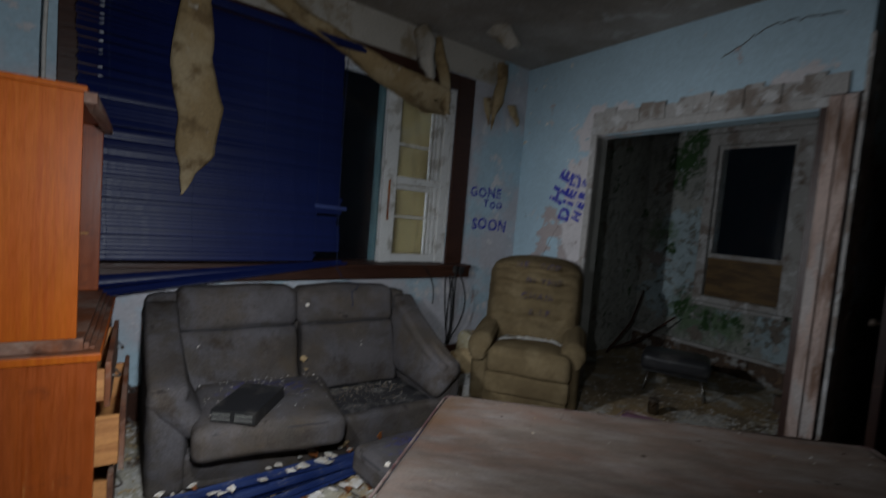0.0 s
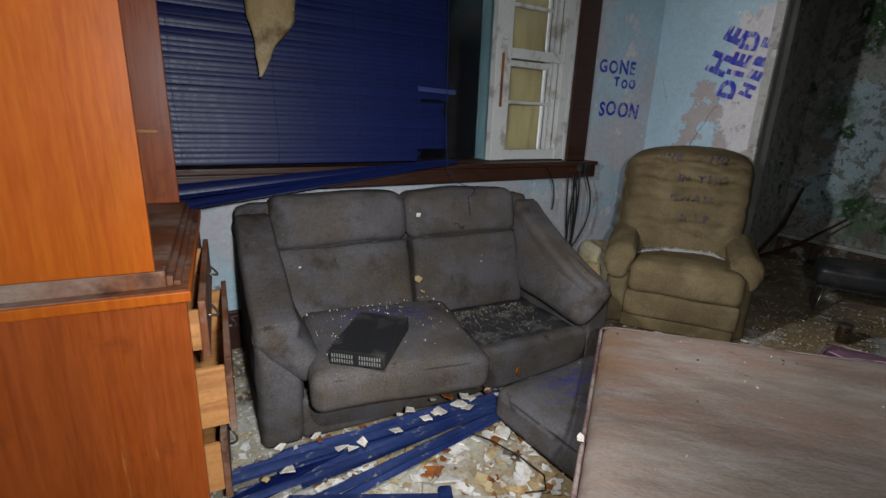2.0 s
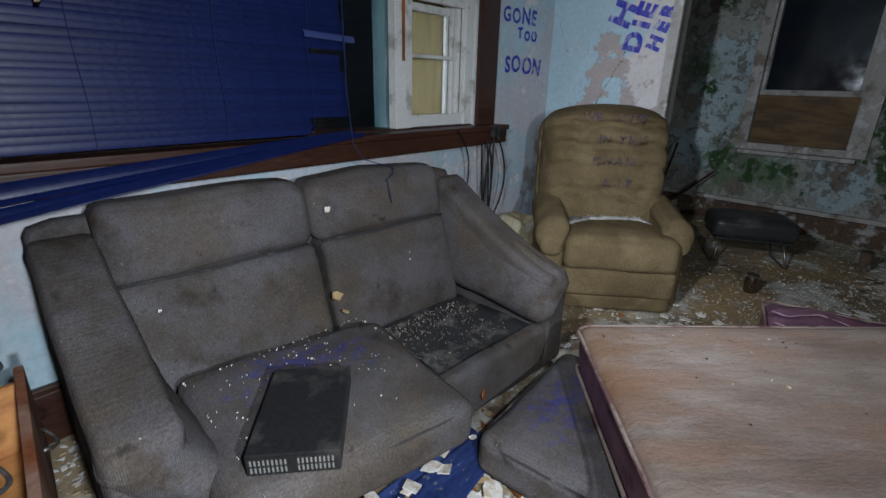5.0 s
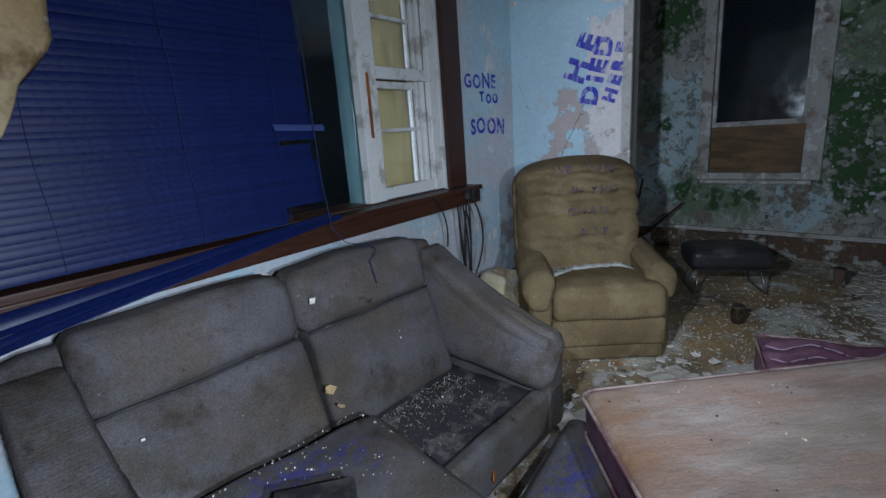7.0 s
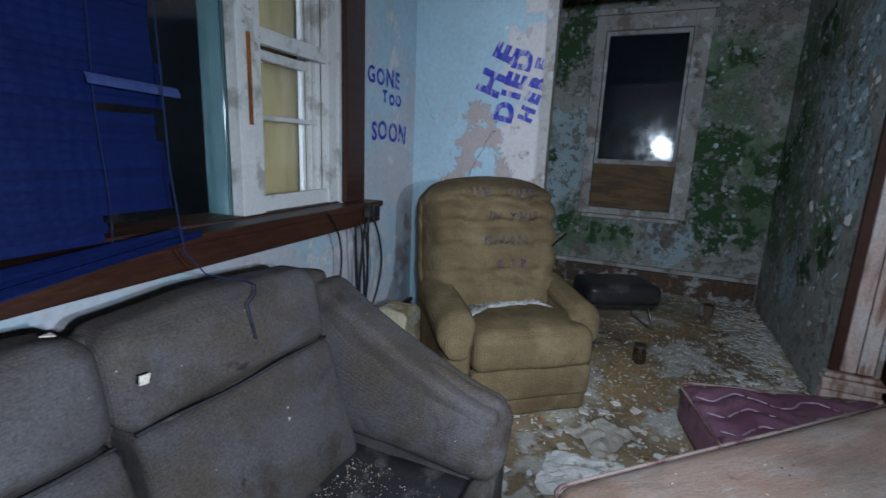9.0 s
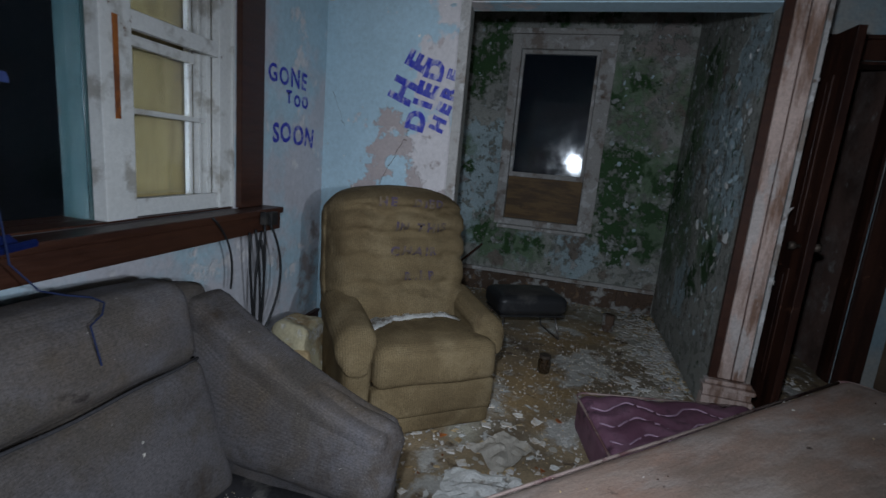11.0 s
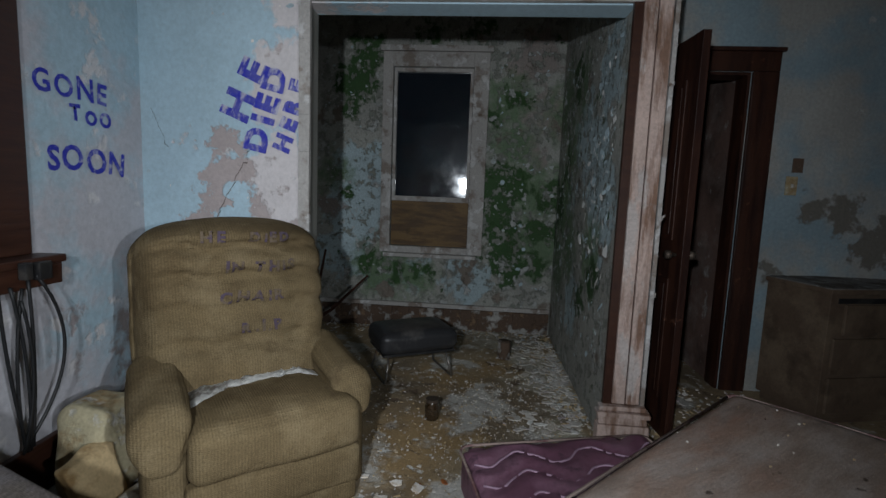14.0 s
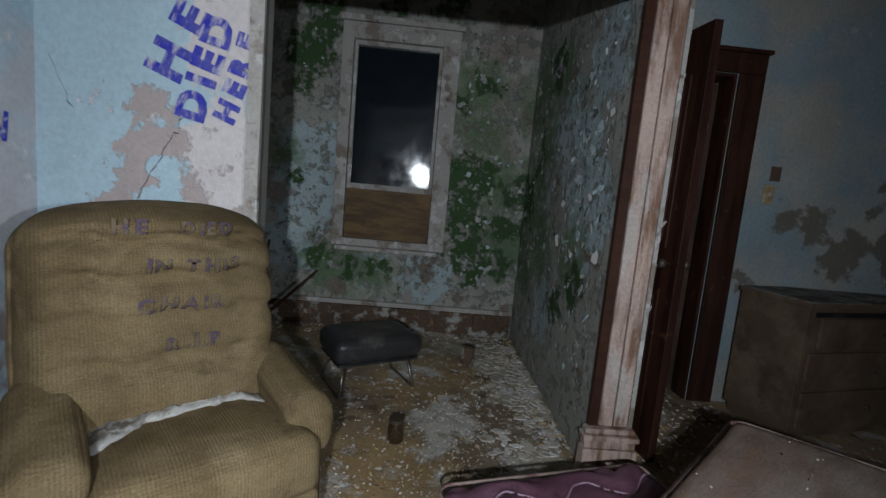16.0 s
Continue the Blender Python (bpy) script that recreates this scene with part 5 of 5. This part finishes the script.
# ---- cables and foam in the corner ----
cables = thing("cable_bundle", N_WALL @ pose(-0.835, -0.06, 0.2), "tangle of black cables hanging from the window sill", "cables")
for k, (dx, top, low, bow, foot) in enumerate(((-0.10, 0.66, 0.05, -0.01, 0.0), (-0.06, 0.67, 0.05, 0.02, 0.01), (-0.02, 0.66, 0.06, -0.02, -0.01), (0.0, 0.69, 0.06, 0.012, 0.02), (0.03, 0.70, 0.08, 0.11, 0.0), (-0.04, 0.62, 0.05, 0.035, -0.02))):
    part("cable", tube(bmesh.new(), arc((dx, -0.055 - 0.004 * k, top), (foot, -0.03, low), bow, (1, -0.25, 0), 14), 0.0065, 6), M_CABLE, cables, smooth=True)
part("cable", tube(bmesh.new(), arc((-0.36, -0.065, 0.755), (-0.2, -0.03, 0.42), 0.05, (1, 0, 0.4), 12), 0.005, 6), M_CABLE, cables, smooth=True)
part("connector_block", boxes((0.03, 0.085, -0.085, -0.058, 0.68, 0.745), bevel=0.004), M_BLACK, cables, "black junction block on the sill end")
part("plug", boxes((-0.03, 0.0, -0.09, -0.06, 0.69, 0.75), bevel=0.005), M_BLACK, cables, "black plug")
single("foam_lump", rbox(2.44, 2.76, 3.02, 3.25, 0.0, 0.37, 0.07, 18, (0, 0, 0), 0.035, 6, 90, lambda p: Vector((2.6 + (p.x - 2.6) * (1.05 - 1.3 * max(0.0, p.z) ** 1.4), p.y + 0.12 * p.z, p.z))), M_FOAM, Matrix.Identity(4), "yellowed lump of foam in the corner", "foam", smooth=True)
single("cardboard_scrap", rbox(2.30, 2.50, 2.96, 3.02, 0.0, 0.25, 0.012, 14, (0, 0, 0), 0.03, 7, 91, lambda p: Vector((p.x, p.y + 0.35 * p.z, p.z))), M_TAN, Matrix.Identity(4), "crumpled tan cardboard scrap in the corner", "cardboard")
single("plaster_lump", rbox(2.16, 2.52, 2.74, 2.96, 0.0, 0.10, 0.03, 12, (0, 0, 0), 0.035, 8, 92), M_WADDING, Matrix.Identity(4), "lump of fallen white plaster in the corner", "plaster")


# ---- fallen slats and rubble ----
def chip(bm, x, y, z, size, rnd, lift=0.2, slot=0, thick=0.004):
    n = rnd.randint(3, 6)
    a0 = rnd.uniform(0, 6.28)
    m = pose(x, y, z, rnd.uniform(-lift, lift) * 57, rnd.uniform(-lift, lift) * 57, rnd.uniform(0, 360))
    asp = rnd.uniform(0.35, 1.0)
    ring = []
    for k in range(n):
        a = a0 + 6.283 * k / n
        r = size * rnd.uniform(0.5, 1.1)
        ring.append((r * math.cos(a), r * math.sin(a) * asp))
    lo = [bm.verts.new(m @ Vector((p, q, 0))) for p, q in ring]
    hi = [bm.verts.new(m @ Vector((p * 0.94, q * 0.94, thick))) for p, q in ring]
    fs = [bm.faces.new(hi), bm.faces.new(lo[::-1])]
    for k in range(n):
        fs.append(bm.faces.new((lo[k], lo[(k + 1) % n], hi[(k + 1) % n], hi[k])))
    for f in fs:
        f.material_index = slot


fallen = thing("fallen_blind", pose(0.0, 2.08, 0.0, 0, 0, 0), "collapsed blue blind slats in a heap before the sofa", "blind")
rng = random.Random(11)
heap_a = mesh_of(slat_mesh(1.1, 0.036), "slat", M_SLAT_DUSTY, True)
heap_b = mesh_of(slat_mesh(0.75, 0.034), "slat", M_SLAT_DUSTY, True)
for k in range(15):
    t = k / 14
    ob = new("slat", heap_a if k % 3 else heap_b)
    ob.parent = fallen
    ob.matrix_basis = pose(1.12 - rng.uniform(0, 0.08) - (0.15 if k % 3 == 0 else 0), 0.14 - 0.11 * t + rng.uniform(-0.015, 0.015), 0.02 + 0.045 * math.sin(math.pi * t) + rng.uniform(0, 0.02), 25 * (1 - t) + rng.uniform(-14, 14), rng.uniform(-2, 2), 2 + 5 * t + rng.uniform(-4, 4))
stray = part("slat", slat_mesh(0.5, 0.026), M_SLAT_DUSTY, fallen, smooth=True)
stray.matrix_basis = pose(0.62, -0.27, 0.03, 5, 1.5, -22)
part("headrail", boxes((-0.02, 0.55, -0.022, 0.022, 0.02, 0.055), bevel=0.003), M_SLAT, fallen, "bent blue rail end").matrix_basis = pose(-0.02, -0.045, 0.0, 0, -2, 14)

rng = random.Random(21)
flake_meshes = []
for k in range(10):
    bm = bmesh.new()
    chip(bm, 0, 0, 0, 0.05, rng, 0.02, 0, 0.005)
    flake_meshes.append(mesh_of(bm, "plaster_flake", (M_CHIP, M_CHIP, M_TAN, M_CHIP, M_RUST)[k % 5]))
for k in range(240):
    if k < 190:
        x, y = rng.uniform(-0.1, 1.05), rng.uniform(1.15, 2.12)
    else:
        x, y = rng.uniform(1.75, 2.9), rng.uniform(1.75, 2.35)
    i = rng.randrange(10)
    ob = new("plaster_flake", flake_meshes[i])
    s = rng.uniform(0.3, 1.35) ** 1.2 * (0.75 if i % 5 == 4 else 1) * (1 if k < 190 else 0.62)
    ob.matrix_world = pose(x, y, 0.006 + rng.uniform(0, 0.012), rng.uniform(-9, 9), rng.uniform(-9, 9), rng.uniform(0, 360)) @ Matrix.Scale(s, 4)
    lab = ("white flake of fallen plaster on the floor", "white flake of fallen plaster on the floor", "torn tan paper scrap on the floor", "white flake of fallen plaster on the floor", "orange brown scrap on the floor")[i % 5]
    tagged(ob, lab, "debris", "fallen flakes")


def rubble(name, label, count, seed, area, sizes, mats, height=None, lift=0.3):
    rnd = random.Random(seed)
    bm = bmesh.new()
    for _ in range(count):
        x, y = area(rnd)
        z = height(x, y) if height else 0.003
        chip(bm, x, y, z + rnd.uniform(0, 0.004), rnd.uniform(*sizes) * rnd.choice((0.5, 0.7, 1.0)), rnd, lift, rnd.randrange(len(mats)), rnd.uniform(0.002, 0.005))
    ob = new(name, mesh_of(bm, name, mats))
    return tagged(ob, label, "rubble", "", "stuff")


rubble("rubble", "plaster crumbs and paper scraps over the floor", 1500, 31, lambda r: (r.uniform(-0.5, 1.3), r.uniform(0.9, 2.3)), (0.008, 0.03), (M_CHIP, M_CHIP, M_TAN, M_CHIP, M_RUST))
rubble("rubble", "broken white plaster plates before the sofa", 420, 38, lambda r: (r.uniform(0.0, 1.15), r.uniform(1.2, 2.1)), (0.03, 0.075), (M_CHIP, M_CHIP, M_CHIP, M_TAN, M_PAPER_W), None, 0.12)
rubble("rubble", "white plaster grit over the alcove floor", 2600, 32, lambda r: (min(5.1, max(1.7, r.gauss(3.2, 0.7))), r.choice((r.uniform(1.05, 2.6), min(2.6, max(1.05, r.gauss(1.55, 0.25)))))), (0.002, 0.011), (M_CHIP, M_CHIP, M_TAN))
rubble("rubble", "plaster crumbs along the window wall", 500, 33, lambda r: (r.uniform(-0.05, 0.2) if r.random() < 0.5 else r.uniform(2.0, 3.0), r.uniform(2.2, 3.15)), (0.006, 0.025), (M_CHIP, M_CHIP, M_TAN))
rubble("rubble", "broken plaster and foam crumbs heaped in the corner", 260, 39, lambda r: (r.uniform(2.15, 2.72), r.uniform(2.75, 3.12)), (0.015, 0.06), (M_CHIP, M_WADDING, M_TAN, M_FOAM), lambda x, y: 0.006 + 0.10 * max(0.0, y - 2.72), 0.6)
rubble("rubble", "white plaster slabs crumbled at the foot of the alcove wall", 320, 40, lambda r: (r.uniform(3.3, 4.9), 1.06 + abs(r.gauss(0, 0.16))), (0.02, 0.07), (M_CHIP, M_CHIP, M_WADDING, M_PAPER_W), None, 0.18)
rubble("rubble", "broken plaster slabs between armchair and mattress", 160, 41, lambda r: (r.gauss(2.25, 0.25), r.gauss(2.02, 0.14)), (0.008, 0.045), (M_CHIP, M_WADDING, M_PAPER_W, M_TAN), None, 0.1)
rubble("rubble", "plaster grit before the doorway", 500, 34, lambda r: (r.uniform(3.1, 4.05), r.uniform(-0.1, 0.85)), (0.006, 0.03), (M_CHIP, M_CHIP, M_TAN))
rubble("crumbs", "pale crumbs on the bare sofa deck", 700, 35, lambda r: (r.uniform(1.05, 1.58), r.uniform(2.42, 2.76) if r.random() < 0.5 else 2.76 - abs(r.gauss(0, 0.08))), (0.0006, 0.0026), (M_PAPER_W, M_CHIP, M_TAN), lambda x, y: 0.2035)


def cushion_top(x, y):
    p = CUSHION.inverted() @ Vector((x, y, 0.4))
    local = Vector((p.x, p.y, 0.151 + 0.016 * max(0, 1 - (p.x / 0.335) ** 2) * max(0, 1 - (p.y / 0.295) ** 2)))
    return (CUSHION @ local).z


rubble("crumbs", "pale crumbs on the seat cushion", 170, 36, lambda r: (min(0.96, max(0.36, r.gauss(0.62, 0.2))), min(2.67, max(2.15, r.gauss(2.5, 0.15)))), (0.001, 0.0055), (M_PAPER_W, M_CHIP, M_WADDING), cushion_top)
mat_m = pose(1.56, 2.11, 0.355, -1.8, -3.0, -48.4)


def on_mattress(r):
    p = mat_m @ Vector((r.uniform(0.05, 1.95), -abs(r.gauss(0.05, 0.5)) - 0.03, 0))
    return (p.x, p.y)


def mattress_top(x, y):
    p = mat_m.inverted() @ Vector((x, y, 0.4))
    sg = 0.012 * math.sin(max(0, min(1, p.x / 2.04)) * math.pi) * math.sin(max(0, min(1, -p.y / 1.42)) * math.pi)
    return (mat_m @ Vector((p.x, max(-1.4, p.y), 0.006 - sg))).z


rubble("crumbs", "specks of dirt on the mattress", 70, 37, on_mattress, (0.002, 0.008), (M_CHIP, M_TAN, M_BROWN), mattress_top)


# ---- crumpled sheets, scraps and leaves ----
rng = random.Random(51)
for k, (x, y, s, material, lab) in enumerate(((0.25, 1.62, 0.2, M_TAN, "crumpled tan paper sheet on the floor"), (0.05, 1.45, 0.18, M_PAPER_W, "crumpled cream paper sheet on the floor"), (0.48, 1.42, 0.17, M_TAN, "crumpled tan paper sheet on the floor"), (0.62, 1.75, 0.12, M_PAPER_W, "crumpled cream paper sheet on the floor"), (0.12, 1.85, 0.13, M_PAPER_W, "crumpled cream paper sheet on the floor"), (1.78, 2.2, 0.13, M_PAPER_W, "torn white plaster sheet on the floor"), (2.1, 2.05, 0.16, M_WADDING, "torn white plaster sheet on the floor"), (2.42, 2.02, 0.12, M_PAPER_W, "torn white plaster sheet on the floor"))):
    bm = bmesh.new()
    bmesh.ops.create_grid(bm, x_segments=12, y_segments=12, size=s)
    for v in bm.verts:
        rr = 1.0 + 0.35 * noise.noise(Vector((math.atan2(v.co.y, v.co.x) * 1.3, k, 0)))
        v.co.x, v.co.y = v.co.x * rr, v.co.y * rr * 0.8
        v.co.z = 0.012 + 0.03 * abs(noise.noise(v.co * 14 + Vector((k, 0, 0))))
    bmesh.ops.recalc_face_normals(bm, faces=bm.faces[:])
    bmesh.ops.solidify(bm, geom=bm.faces[:], thickness=0.002)
    single("paper_sheet", bm, material, pose(x, y, 0.002, 0, 0, k * 47), lab, "paper", "crumpled sheets")
for x, y, z, s, rx, material, lab in ((0.988, 2.893, 0.729, 0.021, 78, M_CHIP, "white paint flake stuck on the sofa back"), (0.949, 2.795, 0.42, 0.028, 65, M_TAN, "yellow scrap in the gap between sofa cushions"), (0.952, 2.74, 0.366, 0.02, 10, M_TAN, "yellow scrap in the gap between sofa cushions"), (0.872, 2.99, 0.852, 0.02, 5, M_CHIP, "white paint flake on top of the sofa back"), (0.371, 2.835, 0.532, 0.012, 72, M_CHIP, "white paint flake stuck on the sofa back"), (1.349, 2.83, 0.459, 0.01, 72, M_CHIP, "white paint flake stuck on the sofa back"), (1.248, 2.287, 0.085, 0.034, 84, M_RUST, "orange dead leaf leaning against the sofa front"), (0.86, 1.5, 0.4, 0.02, 5, M_CHIP, "white paint flake on the mattress")):
    bm = bmesh.new()
    chip(bm, 0, 0, 0, s, rng, 0.02, 0, 0.003)
    single("scrap", bm, material, pose(x, y, z, rx, 0, rng.uniform(-30, 30)), lab, "debris")
bm = tube(bmesh.new(), [(0.86, 2.05, 0.03), (0.9, 1.95, 0.05), (0.96, 1.86, 0.03), (0.99, 1.76, 0.02), (0.95, 1.7, 0.02), (0.88, 1.72, 0.02)], 0.003, 5)
single("wire", bm, M_CABLE, Matrix.Identity(4), "thin dark wire curling over the rubble", "wire")

rng = random.Random(77)
for k in range(34):
    t = rng.random()
    ob = new("plaster_flake", flake_meshes[rng.randrange(10)])
    ob.matrix_world = pose(0.1 + t * 0.95, 2.12 + 0.1 * t + rng.uniform(-0.08, 0.07), 0.085 + 0.02 * math.sin(3 * t), rng.uniform(-12, 12), rng.uniform(-8, 8), rng.uniform(0, 360)) @ Matrix.Scale(rng.uniform(0.35, 0.85), 4)
    tagged(ob, "pale flake lying on the fallen blue slats", "debris", "fallen flakes")


# ---- loose paint flakes and cracks on the walls ----
def wall_flakes(name, label, count, seed, place, sizes, mats):
    """place(rnd) gives a point on the wall and the wall's outward normal."""
    rnd = random.Random(seed)
    bm = bmesh.new()
    for _ in range(count):
        p, nrm = place(rnd)
        first = len(bm.verts)
        chip(bm, 0, 0, 0, rnd.uniform(*sizes) * rnd.choice((0.4, 0.6, 1.0)), rnd, 0.12, rnd.randrange(len(mats)), 0.0015)
        m = Matrix.Translation(Vector(p) + Vector(nrm) * 0.004) @ Vector(nrm).to_track_quat("Z", "Y").to_matrix().to_4x4() @ pose(0, 0, 0, rnd.uniform(-14, 14), rnd.uniform(-14, 14), 0)
        bm.verts.ensure_lookup_table()
        for k in range(first, len(bm.verts)):
            bm.verts[k].co = m @ bm.verts[k].co
    return tagged(new(name, mesh_of(bm, name, mats)), label, "paint", "", "stuff")


M_FLAKE_B = surface("pale_blue_paint_flake", (0.42, 0.52, 0.57), rough=0.6, vary=0.0)
M_FLAKE_G = surface("grey_paint_flake", (0.40, 0.43, 0.43), [((0.07, 0.14, 0.05), 9, 0.6, 0.03, 2.0)], 0.6)
wall_flakes("paint_flakes", "curling paint flakes on the alcove side wall", 420, 61, lambda r: ((r.uniform(3.4, 5.1), 1.019, r.uniform(0.2, 2.6)), (0, 1, 0)), (0.008, 0.036), (M_FLAKE_G, M_FLAKE_B, M_FLAKE_G))
wall_flakes("paint_flakes", "large sheets of whitish paint curling off the alcove side wall", 110, 66, lambda r: ((min(4.6, 3.42 + abs(r.gauss(0, 0.4))), 1.0192, r.gauss(1.35, 0.35)), (0, 1, 0)), (0.015, 0.055), (M_FLAKE_B, M_SASH))
wall_flakes("paint_flakes", "curling paint flakes on the alcove back wall", 170, 62, lambda r: ((5.159, r.choice((r.uniform(1.05, 1.6), r.uniform(2.65, 3.2))), r.uniform(0.3, 2.6)), (-1, 0, 0)), (0.01, 0.035), (M_FLAKE_G, M_FLAKE_B, M_FLAKE_G))
wall_flakes("paint_flakes", "curling paint flakes on the blue wall", 90, 63, lambda r: ((3.219, r.uniform(2.62, 3.4), r.choice((r.uniform(0.3, 1.3), r.uniform(1.9, 2.8)))), (-1, 0, 0)), (0.01, 0.03), (M_FLAKE_B, M_CHIP))
wall_flakes("paint_flakes", "curling paint flakes on the west wall", 110, 64, lambda r: ((-0.619, r.uniform(1.2, 2.6), r.uniform(0.2, 2.2)), (1, 0, 0)), (0.015, 0.06), (M_FLAKE_B, M_CHIP))
wall_flakes("paint_flakes", "peeling white flakes along the fluted casing", 60, 65, lambda r: ((r.uniform(3.2, 3.36), 0.8395, r.uniform(0.7, 2.4)), (0, -1, 0)), (0.01, 0.04), (M_CHIP, M_FLAKE_B))


def crack(points, width, label):
    bm = bmesh.new()
    prev = None
    for k, p in enumerate(points):
        w = width * (0.4 + 0.6 * abs(math.sin(k * 1.7 + 0.5)))
        pair = (bm.verts.new((p[0], p[1], p[2] - w)), bm.verts.new((p[0], p[1] + w * 0.4, p[2] + w)))
        if prev:
            bm.faces.new((prev[0], pair[0], pair[1], prev[1]))
        prev = pair
    return structure("crack", bm, M_CRACK, parent=wall_east, label=label)


def wavy(a, b, n, amp, seed):
    a, b = Vector(a), Vector(b)
    return [a.lerp(b, k / n) + Vector((0, noise.noise(Vector((k * 0.7, seed, 0))) * amp, noise.noise(Vector((k * 0.7, seed, 5))) * amp)) for k in range(n + 1)]


crack(wavy((3.217, 1.62, 2.55), (3.217, 1.36, 2.68), 12, 0.02, 1) + wavy((3.217, 1.34, 2.69), (3.217, 1.0, 2.66), 12, 0.02, 2)[1:], 0.005, "dark crack above the opening")
crack(wavy((3.217, 2.86, 1.42), (3.217, 3.04, 1.08), 16, 0.03, 3), 0.003, "thin diagonal crack in the plaster")
crack(wavy((3.217, 3.38, 1.62), (3.217, 3.28, 1.4), 10, 0.02, 4), 0.003, "thin crack near the corner")
rubble("rubble", "crumbled plaster along the alcove walls", 900, 38, lambda r: r.choice(((r.uniform(3.4, 5.1), 1.03 + abs(r.gauss(0, 0.1))), (5.12 - abs(r.gauss(0, 0.12)), r.uniform(1.05, 3.1)))), (0.006, 0.03), (M_CHIP, M_FLAKE_G, M_TAN))

brush = thing("paint_brush", pose(0.62, 1.80, 0.012, 0, 0, -20), "old brush with blue paint-soaked bristles on the rubble", "brush")
part("bristles", rbox(-0.024, 0.024, -0.02, 0.05, 0.0, 0.03, 0.012, 8, (0, 0, 0), 0.004, 20, 95), M_SLAT_DUSTY, brush, smooth=True)
part("handle", tube(bmesh.new(), [(0, -0.021, 0.014), (0, -0.07, 0.014), (0.005, -0.16, 0.01)], 0.011, 8, [1, 0.8, 1.1]), M_TAN, brush, "worn brown handle", True)
